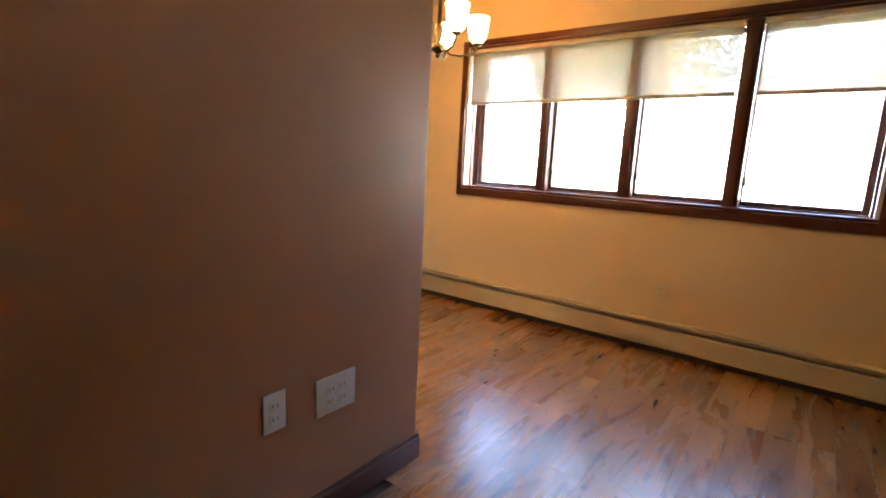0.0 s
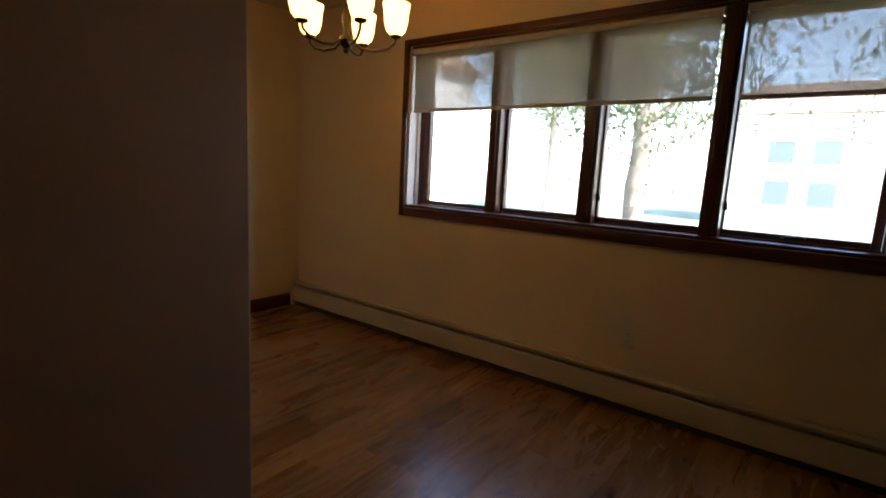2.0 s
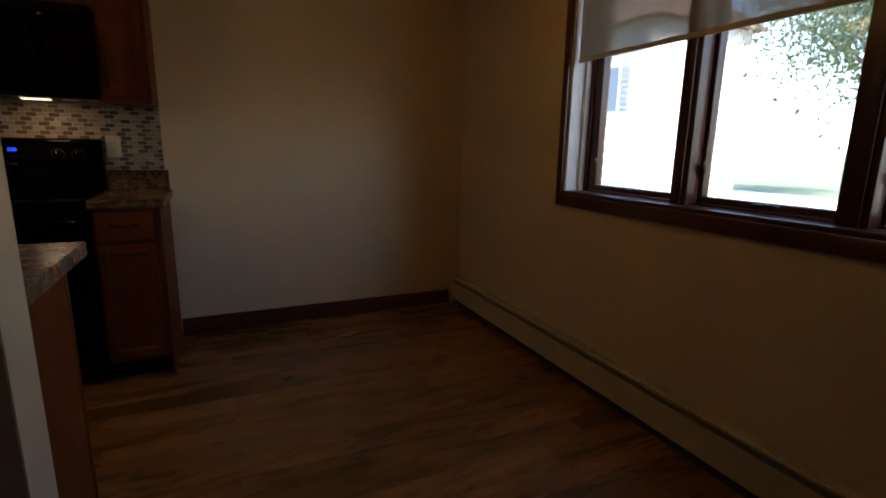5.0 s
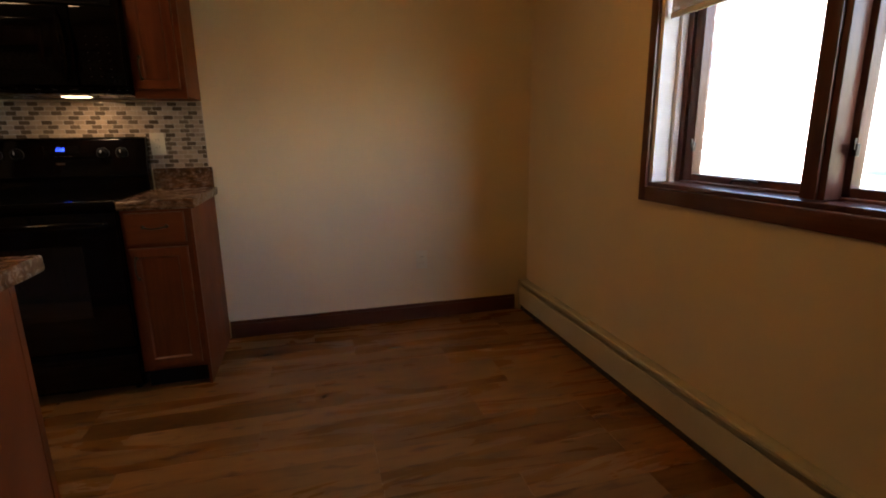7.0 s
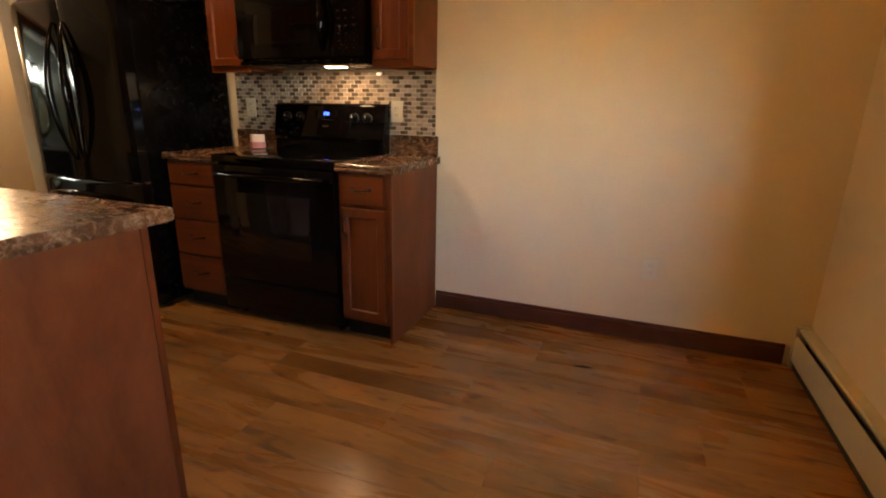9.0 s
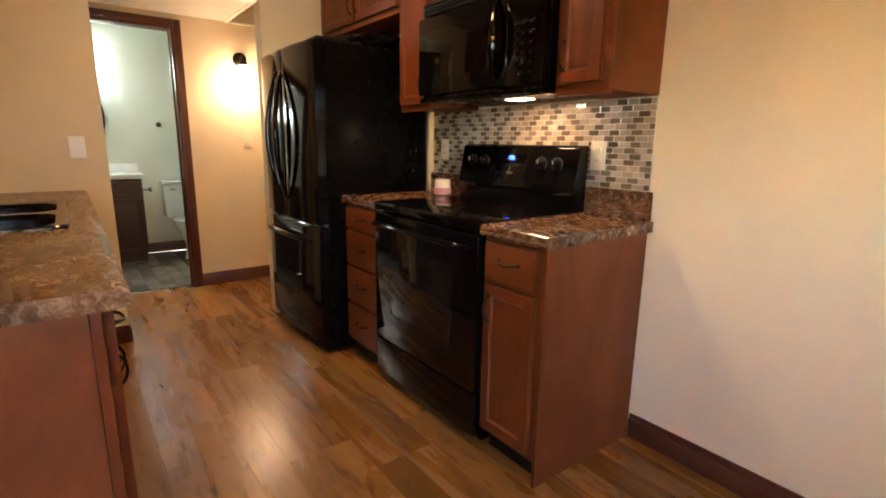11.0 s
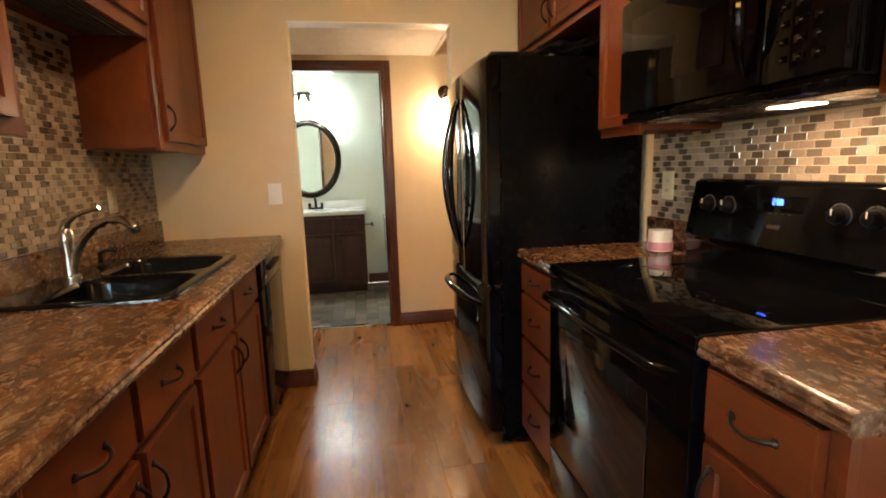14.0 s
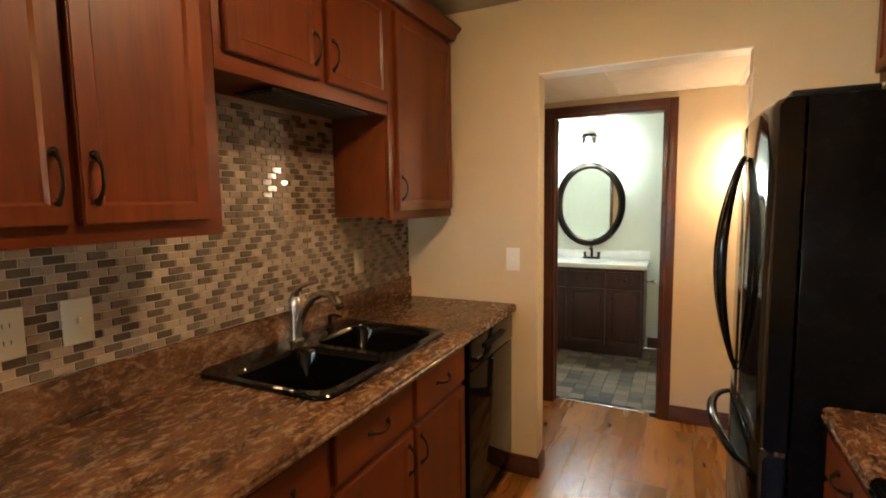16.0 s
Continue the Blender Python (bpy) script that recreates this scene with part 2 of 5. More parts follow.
VINYL = tile_mat("slate_patch_vinyl", (0.05, 0.042, 0.036), (0.26, 0.21, 0.165), 0.42)
CANDLE = plain("pink_wax", (0.62, 0.36, 0.36), 0.5)
CANDLEWHITE = plain("white_wax", (0.75, 0.68, 0.6), 0.5)
LABEL = plain("rose_paper_label", (0.45, 0.20, 0.23), 0.6)
BRICK = tile_mat("red_brick", (0.24, 0.10, 0.07), (0.38, 0.19, 0.14), 0.85)
MORTAR = plain("mortar", (0.42, 0.39, 0.35), 0.9)
GRASS = plain("lawn", (0.12, 0.14, 0.07), 0.9, vary=0.25, scale=1.5, bump=0.5, bump_scale=40)
ROAD = plain("concrete_paving", (0.5, 0.49, 0.47), 0.85, vary=0.1, scale=2.0)
BARK = plain("tree_bark", (0.13, 0.10, 0.075), 0.9, vary=0.35, scale=14, bump=0.8, bump_scale=30)
m, n, l, p = nodes_of("leaf_green")
lt, lm = n.new("ShaderNodeBsdfTranslucent"), n.new("ShaderNodeMixShader")
lc = ramp_of(n, l, noise_of(n, l, coords(n, l, (1, 1, 1)), 1.6, 4), [(0.3, (0.09, 0.115, 0.055)), (0.7, (0.16, 0.175, 0.10))])
l.new(lc, p.inputs["Base Color"]), l.new(lc, lt.inputs[0])
lm.inputs[0].default_value = 0.5
l.new(p.outputs[0], lm.inputs[1]), l.new(lt.outputs[0], lm.inputs[2]), l.new(lm.outputs[0], n["Material Output"].inputs[0])
LEAF = m
SIDING = plain("pale_siding", (0.62, 0.61, 0.58), 0.7, vary=0.06)
ROOFING = plain("brown_shingle", (0.16, 0.10, 0.075), 0.9, vary=0.2, scale=6)
DARKPANE = plain("far_window_blinds", (0.10, 0.12, 0.16), 0.2)
SHUTTER = plain("grey_shutter_paint", (0.26, 0.27, 0.3), 0.6)
m, n, l, p = nodes_of("mirror_silver")
p.inputs["Base Color"].default_value, p.inputs["Metallic"].default_value, p.inputs["Roughness"].default_value = (0.85, 0.88, 0.86, 1), 1.0, 0.02
MIRROR = m

# ---- mesh helpers ----
ORIGIN = {}


def box(bm, x0, x1, y0, y1, z0, z1):
    r = bmesh.ops.create_cube(bm, size=1.0)
    vs = r["verts"]
    bmesh.ops.scale(bm, vec=(abs(x1 - x0), abs(y1 - y0), abs(z1 - z0)), verts=vs)
    bmesh.ops.translate(bm, vec=((x0 + x1) / 2, (y0 + y1) / 2, (z0 + z1) / 2), verts=vs)
    return vs


def bevel(bm, w, seg=2):
    es = [e for e in bm.edges if len(e.link_faces) == 2 and e.calc_face_angle(0) > 0.6]
    bmesh.ops.bevel(bm, geom=es, offset=w, segments=seg, affect="EDGES", profile=0.6)
    return bm


def boxes(*args, w=0.0, seg=2):
    bm = bmesh.new()
    for a in args:
        box(bm, *a)
    return bevel(bm, w, seg) if w else bm


def lathe(profile, centre, axis="z", n=24, caps=True):
    """A turned shape: profile of (radius, height) along an axis from a centre."""
    bm = bmesh.new()
    rings = []
    for r, h in profile:
        ring = []
        for i in range(n):
            a = 2 * math.pi * i / n
            u, v = max(r, 1e-5) * math.cos(a), max(r, 1e-5) * math.sin(a)
            q = {"z": (u, v, h), "y": (u, h, v), "x": (h, u, v)}[axis]
            ring.append(bm.verts.new((q[0] + centre[0], q[1] + centre[1], q[2] + centre[2])))
        rings.append(ring)
    for a, b in zip(rings, rings[1:]):
        for i in range(n):
            bm.faces.new((a[i], a[(i + 1) % n], b[(i + 1) % n], b[i]))
    if not caps:
        for i in range(n):
            bm.faces.new((rings[-1][i], rings[-1][(i + 1) % n], rings[0][(i + 1) % n], rings[0][i]))
    for ring in (rings[0], rings[-1]) if caps else ():
        bm.faces.new(ring)
    bmesh.ops.recalc_face_normals(bm, faces=bm.faces)
    return bm


def grid_slab(xs, ys, z0, z1, empty=()):
    """One slab over a grid of cells, with the empty cells left open."""
    bm = bmesh.new()
    v = {(i, j, k): bm.verts.new((x, y, z)) for i, x in enumerate(xs) for j, y in enumerate(ys) for k, z in enumerate((z0, z1))}
    full = {(i, j) for i in range(len(xs) - 1) for j in range(len(ys) - 1)} - set(empty)
    for i, j in full:
        for k in (0, 1):
            bm.faces.new((v[i, j, k], v[i + 1, j, k], v[i + 1, j + 1, k], v[i, j + 1, k]))
        for di, dj, a, b in ((-1, 0, (i, j), (i, j + 1)), (1, 0, (i + 1, j), (i + 1, j + 1)), (0, -1, (i, j), (i + 1, j)), (0, 1, (i, j + 1), (i + 1, j + 1))):
            if (i + di, j + dj) not in full:
                bm.faces.new((v[(*a, 0)], v[(*b, 0)], v[(*b, 1)], v[(*a, 1)]))
    bmesh.ops.recalc_face_normals(bm, faces=bm.faces)
    return bm


def tube(points, radius, n=10, bm=None, flat=1.0):
    """A round bar along points; radius is a number or one for each point."""
    bm = bm or bmesh.new()
    pts = [Vector(q) for q in points]
    rad = radius if isinstance(radius, (list, tuple)) else [radius] * len(pts)
    rings, side = [], None
    for i, q in enumerate(pts):
        d = (pts[min(i + 1, len(pts) - 1)] - pts[max(i - 1, 0)]).normalized()
        if side is None:
            side = d.orthogonal().normalized()
        side = (side - d * side.dot(d)).normalized()
        up = d.cross(side)
        rings.append([bm.verts.new(q + rad[i] * (math.cos(2 * math.pi * k / n) * side + flat * math.sin(2 * math.pi * k / n) * up)) for k in range(n)])
    faces = []
    for a, b in zip(rings, rings[1:]):
        for k in range(n):
            faces.append(bm.faces.new((a[k], a[(k + 1) % n], b[(k + 1) % n], b[k])))
    faces += [bm.faces.new(rings[0]), bm.faces.new(rings[-1])]
    bmesh.ops.recalc_face_normals(bm, faces=faces)
    return bm


def mesh_of(name, bm, mat, smooth=35):
    me = bpy.data.meshes.new(name)
    bm.to_mesh(me)
    bm.free()
    for x in (mat if isinstance(mat, (list, tuple)) else [mat]):
        me.materials.append(x)
    if smooth:
        me.set_sharp_from_angle(angle=radians(smooth))
        for f in me.polygons:
            f.use_smooth = True
    return me


def thing(name, at, label, category, group="", kind=""):
    ob = new(name)
    ob.empty_display_size = 0.1
    ob.location = at
    ORIGIN[ob] = Vector(at)
    return tagged(ob, label, category, group, kind)


def part(name, bm, mat, parent, label="", smooth=35):
    """One mesh object under a thing or part; the bmesh is in world metres."""
    o = ORIGIN[parent]
    bmesh.ops.translate(bm, vec=-o, verts=bm.verts)
    ob = new(name, mesh_of(name, bm, mat, smooth))
    ob.parent = parent
    ORIGIN[ob] = o
    if label:
        ob["label"] = label
    return ob


def solo(name, bm, mat, label="", category="", group="", kind="", smooth=35):
    """A thing or piece of the setting of one mesh; its parts may hang under it."""
    ob = new(name, mesh_of(name, bm, mat, smooth))
    ORIGIN[ob] = Vector((0, 0, 0))
    return tagged(ob, label, category, group, kind)


# ---- structure ----
CEIL_Z = 2.41
XE = -1.966            # end of the partition
YK, YL = -2.335, -2.45  # partition faces: kitchen, living room
XO = -4.26             # wall at the end of the kitchen
XH = -5.27             # hall wall with the bathroom door
XB = -6.90             # far bathroom wall

solo("floor", boxes((-6.2, 0.0, -6.6, 1.2, -0.12, -0.010)), FLOORBED, "dark underlay below oak laminate planks", "floor", kind="structure")
solo("ceiling", boxes((-6.2, 0.0, -6.6, 1.2, CEIL_Z, CEIL_Z + 0.12)), CEIL, "textured cream painted ceiling", "ceiling", kind="structure")

W0, W1, WZ0, WZ1 = -3.825, -1.217, 0.953, 2.04
solo("wall_east", boxes((0, 0.16, -6.6, W0, 0, CEIL_Z), (0, 0.16, W1, 0.12, 0, CEIL_Z), (0, 0.16, W0, W1, 0, WZ0), (0, 0.16, W0, W1, WZ1, CEIL_Z)),
     WALL, "cream painted wall with a wide window", "wall", kind="structure")
solo("wall_north", boxes((XO, 0, 0, 0.12, 0, CEIL_Z)), WALL, "cream painted dining and kitchen wall", "wall", kind="structure")
solo("wall_partition", boxes((-6.2, XE - 0.004, YL + 0.004, YK, 0, CEIL_Z)), WALL, "cream partition between kitchen and living room", "wall", kind="structure")
solo("wall_partition_living", boxes((-6.2, XE - 0.004, YL, YL + 0.004, 0, CEIL_Z)), TAUPE, "taupe painted living room face of the partition", "wall", kind="structure")
solo("wall_partition_end", boxes((XE - 0.004, XE, YL, YK, 0, CEIL_Z), w=0.0015), WALL, "cream painted end of the partition", "wall", kind="structure")
O0, O1, OZ = -1.585, -0.698, 2.058
solo("wall_west", boxes((XO - 0.11, XO, YK, O0, 0, CEIL_Z), (XO - 0.11, XO, O1, 1.2, 0, CEIL_Z), (XO - 0.11, XO, O0, O1, OZ, CEIL_Z)),
     WALL, "cream painted kitchen end wall with an open doorway", "wall", kind="structure")
D0, D1, DZ = -1.735, -1.045, 1.995
solo("wall_hall", boxes((XH - 0.10, XH, YK, D0, 0, CEIL_Z), (XH - 0.10, XH, D1, 1.2, 0, CEIL_Z), (XH - 0.10, XH, D0, D1, DZ, CEIL_Z)),
     WALL, "cream painted hall wall with the bathroom doorway", "wall", kind="structure")
solo("wall_hall_end", boxes((XH, XO - 0.11, 1.08, 1.2, 0, CEIL_Z)), WALL, "plain cream hall end wall", "wall", kind="structure")
solo("wall_living_west", boxes((-6.32, -6.2, -6.6, YL, 0, CEIL_Z)), TAUPE, "plain taupe living room wall", "wall", kind="structure")
solo("wall_living_south", boxes((-6.2, 0, -6.72, -6.6, 0, CEIL_Z)), TAUPE, "plain taupe living room wall", "wall", kind="structure")
solo("wall_bath_far", boxes((XB - 0.1, XB, -2.9, 0.3, 0, 2.5)), BATHWALL, "pale green painted bathroom wall", "wall", kind="structure")
solo("wall_bath_south", boxes((XB, XH - 0.1, -2.9, -2.8, 0, 2.5)), BATHWALL, "pale green painted bathroom wall", "wall", kind="structure")
solo("wall_bath_north", boxes((XB, XH - 0.1, 0.2, 0.3, 0, 2.5)), BATHWALL, "pale green painted bathroom wall", "wall", kind="structure")
solo("wall_bath_inner", boxes((XH - 0.104, XH - 0.1, -2.8, D0 - 0.02, 0, 2.5), (XH - 0.104, XH - 0.1, D1 + 0.02, 0.2, 0, 2.5), (XH - 0.104, XH - 0.1, D0 - 0.02, D1 + 0.02, DZ + 0.02, 2.5)),
     BATHWALL, "pale green painted bathroom wall beside the door", "wall", kind="structure")
solo("ceiling_bath", boxes((XB, XH - 0.1, -2.8, 0.2, 2.44, 2.54)), CEIL, "white bathroom ceiling", "ceiling", kind="structure")
solo("floor_bath_base", boxes((XB, XH - 0.09, -2.8, 0.2, -0.1, -0.008)), FLOORBED, "base under the bathroom vinyl", "floor", kind="structure")
solo("trim_head", boxes((XO - 0.109, XO + 0.002, O0 + 0.001, O1 - 0.001, OZ - 0.006, OZ - 0.0005)), WHITEPLAST, "white corner bead under the doorway head", "trim", kind="structure")
HC = 2.105
solo("ceiling_hall", boxes((XH, XO - 0.11, YK, -1.345, HC, HC + 0.015), (XH, XO - 0.11, -1.32, -0.66, HC, HC + 0.015), (XH, XO - 0.11, -1.345, -1.32, HC - 0.006, HC + 0.01),
     (XH, XO - 0.11, -0.66, -0.635, HC - 0.006, HC + 0.02), (XH, XO - 0.11, -0.05, 1.08, HC, HC + 0.015), (XH, XH + 0.02, -0.635, -0.05, HC - 0.006, HC + 0.01)),
     CEILTILE, "suspended tile ceiling in the hall with one tile out", "ceiling", kind="structure")


def baseboard(name, x0, x1, y0, y1, face):
    """Stained skirting with a stepped top; face is the way the front looks."""
    bm = bmesh.new()
    box(bm, x0, x1, y0, y1, 0.0, 0.085)
    k = 0.005
    box(bm, x0 + (k if face == "-x" else 0), x1 - (k if face == "+x" else 0), y0 + (k if face == "-y" else 0), y1 - (k if face == "+y" else 0), 0.085, 0.105)
    bevel(bm, 0.003, 2)
    return solo(name, bm, TRIM, "dark mahogany stained baseboard on the wall", "baseboard", kind="structure")


baseboard("baseboard_1", -1.925, -0.09, -0.014, 0.0, "-y")
baseboard("baseboard_2", -6.2, XE + 0.014, YL - 0.014, YL, "-y")
baseboard("baseboard_3", XO, XO + 0.014, O0 - 0.35, O0, "+x")
baseboard("baseboard_4", XO - 0.11, XO + 0.014, O0, O0 + 0.014, "+y")
baseboard("baseboard_5", XH, XH + 0.014, -0.975, 1.08, "+x")
baseboard("baseboard_6", XH, XH + 0.014, YK, D0 - 0.065, "+x")
baseboard("baseboard_7", XB, XB + 0.014, -1.2, 0.2, "+x")
baseboard("baseboard_8", XE, XE + 0.014, YL, YK - 0.002, "+x")

# bathroom door frame
d = solo("door_1", boxes((XH - 0.104, XH + 0.018, D1 - 0.002, D1 + 0.018, 0, DZ + 0.018), (XH - 0.104, XH + 0.018, D0 - 0.018, D0 + 0.002, 0, DZ + 0.018), (XH - 0.104, XH + 0.018, D0 + 0.002, D1 - 0.002, DZ - 0.002, DZ + 0.018), w=0.002),
         TRIMZ, "dark mahogany bathroom door frame standing open", "door", kind="structure")
part("casing", boxes((XH + 0.001, XH + 0.02, D1 + 0.018, D1 + 0.07, 0, DZ + 0.07), w=0.004), TRIMZ, d)
part("casing", boxes((XH + 0.001, XH + 0.02, D0 - 0.07, D0 - 0.018, 0, DZ + 0.07), w=0.004), TRIMZ, d)
part("casing", boxes((XH + 0.001, XH + 0.02, D0 - 0.018, D1 + 0.018, DZ + 0.018, DZ + 0.07), w=0.004), TRIMY, d)
part("door_stop", boxes((XH - 0.05, XH - 0.035, D1 - 0.014, D1 - 0.002, 0, DZ - 0.002), (XH - 0.05, XH - 0.035, D0 + 0.002, D0 + 0.014, 0, DZ - 0.002)), TRIMZ, d)
part("threshold", boxes((XH - 0.10, XH - 0.055, D0 + 0.002, D1 - 0.002, -0.008, 0.006), w=0.003), STEEL, d, "metal threshold strip")

# window: casing, liner, posts, sashes, shades
w = solo("window_1", boxes((-0.018, 0.0, W1, W1 + 0.042, WZ0 - 0.06, WZ1 + 0.045), (-0.018, 0.0, W0 - 0.042, W0, WZ0 - 0.06, WZ1 + 0.045),
                           (-0.018, 0.0, W0, W1, WZ1, WZ1 + 0.045), (-0.018, 0.0, W0, W1, WZ0 - 0.06, WZ0), w=0.004),
         TRIMY, "wide four-light window with dark mahogany casing", "window", kind="structure")
part("jamb", boxes((0.0, 0.10, W1 - 0.018, W1 - 0.001, WZ0 + 0.02, WZ1 - 0.001)), JAMB, w, "pale daylit side liner")
part("jamb", boxes((0.0, 0.10, W0 + 0.001, W0 + 0.018, WZ0 + 0.02, WZ1 - 0.001)), JAMB, w)
part("jamb_stop", boxes((0.072, 0.1, W1 - 0.036, W1 - 0.018, WZ0 + 0.02, WZ1 - 0.02), w=0.003), JAMB, w)
part("head_liner", boxes((0.0, 0.10, W0 + 0.018, W1 - 0.018, WZ1 - 0.018, WZ1 - 0.001)), TRIMY, w)
part("window_sill", boxes((-0.004, 0.10, W0 + 0.001, W1 - 0.001, WZ0 + 0.001, WZ0 + 0.02), w=0.003), TRIMY, w)
part("outer_frame", boxes((0.10, 0.155, W1 - 0.062, W1 - 0.001, WZ0 + 0.001, WZ1 - 0.001), (0.10, 0.155, W0 + 0.001, W0 + 0.03, WZ0 + 0.001, WZ1 - 0.001),
                          (0.10, 0.155, W0 + 0.03, W1 - 0.062, WZ1 - 0.03, WZ1 - 0.001), (0.10, 0.155, W0 + 0.03, W1 - 0.062, WZ0 + 0.001, WZ0 + 0.028), w=0.003), TRIMY, w)
CELLS = [-1.283, -1.8985, -2.5155, -3.15, -3.795]
PANES = [(-1.84, -1.333), (-2.46, -1.957), (-3.099, -2.571), (-3.757, -3.20)]
for i in range(4):
    a, b = CELLS[i + 1], CELLS[i]
    ga, gb = PANES[i]
    s = part("sash", boxes((0.108, 0.148, a + 0.002, ga, 0.982, 2.008), (0.108, 0.148, gb, b - 0.002, 0.982, 2.008), (0.108, 0.148, ga, gb, 0.982, 1.01), (0.108, 0.148, ga, gb, 1.975, 2.008), w=0.004), TRIMZ, w)
    g = part("pane", boxes((0.125, 0.129, ga - 0.004, gb + 0.004, 1.006, 1.979)), PANE, s, "clear window glass", smooth=0)
    g.visible_shadow = False
    part("latch", boxes((0.096, 0.109, gb - 0.01, gb + 0.004, 1.10, 1.135), (0.090, 0.098, gb - 0.006, gb, 1.118, 1.15), w=0.002), BRONZE, s)
    part("crank", tube([(0.104, (a + b) / 2 - 0.06, 0.998), (0.086, (a + b) / 2 - 0.05, 1.005), (0.082, (a + b) / 2 + 0.02, 1.002), (0.08, (a + b) / 2 + 0.03, 0.99)], 0.005), BRONZE, s)
for y, x0, hw in ((-1.8985, 0.042, 0.040), (-2.5155, 0.042, 0.045), (-3.15, 0.004, 0.042)):
    part("mullion", boxes((x0, 0.107, y - hw, y + hw, WZ0 + 0.021, WZ1 - 0.019), (x0 - 0.012, x0 - 0.0005, y - hw + 0.02, y + hw - 0.02, WZ0 + 0.021, WZ1 - 0.019), w=0.004), TRIMZ, w)


def roller_shade(y0, y1, label):
    t = thing("roller_shade", (0.012, (y0 + y1) / 2, 1.62), label, "window shade", "roller shades in the window")
    part("roller", lathe([(0.017, y0 + 0.010), (0.017, y1 - 0.010)], (0.006, 0, 2.004), "y", 20), SHADEEND, t)
    part("cloth", boxes((0.0215, 0.0227, y0 + 0.012, y1 - 0.012, 1.628, 2.004)), SCREEN, t, "see-through tan screen cloth", smooth=0)
    part("hem_bar", boxes((0.0165, 0.0275, y0 + 0.011, y1 - 0.011, 1.608, 1.630), w=0.003), SHADEEND, t)
    part("bracket", boxes((-0.012, 0.026, y0 + 0.001, y0 + 0.006, 1.982, 2.02), w=0.002), STEEL, t)
    part("bracket", boxes((-0.012, 0.026, y1 - 0.006, y1 - 0.001, 1.982, 2.02), w=0.002), STEEL, t)
    return t


roller_shade(-3.106, W1 - 0.019, "wide tan screen roller shade drawn a third down")
roller_shade(W0 + 0.019, -3.194, "narrow tan screen roller shade drawn a third down")

# ---- kitchen cabinets ----
def bow_pull(parent, x, y, z, s, vertical=True, length=0.096):
    """An arched bronze pull standing off a front that looks along s*y."""
    pts, rad = [], []
    for i in range(13):
        u = i / 12 * 2 - 1
        off = 0.024 * (1 - abs(u) ** 2.6)
        d = u * length / 2
        pts.append((x, y + s * (off + 0.001), z + d) if vertical else (x + d, y + s * (off + 0.001), z - 0.006 * (1 - u * u)))
        rad.append(0.0036 + 0.0022 * abs(u) ** 3)
    bm = tube(pts, rad, 8)
    for e in (-1, 1):
        c = (x, y, z + e * length / 2) if vertical else (x + e * length / 2, y, z)
        m2 = lathe([(0.009, 0.0), (0.009, s * 0.003), (0.006, s * 0.006)], c, "y", 10)
        me = bpy.data.meshes.new("t")
        m2.to_mesh(me)
        bm.from_mesh(me)
        m2.free()
        bpy.data.meshes.remove(me)
    return part("handle", bm, BRONZE, parent, "dark bronze bow handle")


def leaf(name, parent, x0, x1, z0, z1, y, s, panel=True, mat=None, rail=0.056):
    """A framed cabinet front with a recessed panel; y is its outer face, which looks along s*y."""
    bm = bmesh.new()
    box(bm, x0, x1, y - s * 0.02, y, z0, z1)
    bmesh.ops.recalc_face_normals(bm, faces=bm.faces)
    front = [f for f in bm.faces if f.normal.y * s > 0.9]
    edge = [e for f in front for e in f.edges]
    if panel:
        bmesh.ops.inset_region(bm, faces=front, thickness=rail, depth=0)
        bmesh.ops.inset_region(bm, faces=front, thickness=0.010, depth=-0.008)
        bmesh.ops.inset_region(bm, faces=front, thickness=0.004, depth=0.0)
    bmesh.ops.bevel(bm, geom=[e for e in edge if e.is_valid], offset=0.0035, segments=2, affect="EDGES")
    return part(name, bm, mat or CHERRY, parent, smooth=25)


def base_cabinet(x0, x1, yb, yf, s, doors, drawers, label, end_panel=0, top=0.872):
    """x0 < x1; yf: the fronts' face. doors: spans with the handle's side; drawers: spans with heights."""
    t = thing("base_cabinet", ((x0 + x1) / 2, (yb + yf) / 2, 0), label, "cabinet", "kitchen base cabinets")
    ya = yf - s * 0.021
    part("body", boxes((x0, x1, yb, ya - s * 0.022, 0.10, top), (x0, x1, yb, ya - s * 0.06, 0.0, 0.10)), CHERRY, t)
    part("face_frame", boxes((x0, x1, min(ya, ya - s * 0.02), max(ya, ya - s * 0.02), 0.10, 0.872)), CHERRYX, t)
    part("toe_kick", boxes((x0, x1, ya - s * 0.06, ya - s * 0.056, 0.0, 0.098)), BLACKPLAST, t)
    for a, b, z0, z1, panel in drawers:
        f = leaf("drawer_front", t, a, b, z0, z1, yf, s, panel, CHERRYX, 0.03)
        bow_pull(f, (a + b) / 2, yf, (z0 + z1) / 2 + 0.006, s, False)
    for a, b, z0, z1, side in doors:
        f = leaf("door", t, a, b, z0, z1, yf, s)
        bow_pull(f, (a + 0.028) if side < 0 else (b - 0.028), yf, z1 - 0.09, s)
    if end_panel:
        part("end_panel", boxes((end_panel, end_panel + 0.012, yb, ya - s * 0.022, 0.0, 0.872)), PANEL, t, "plain veneered end panel")
        part("end_stile", boxes((end_panel, end_panel + 0.013, ya - s * 0.020, ya, 0.0, 0.872)), CHERRY, t)
    return t


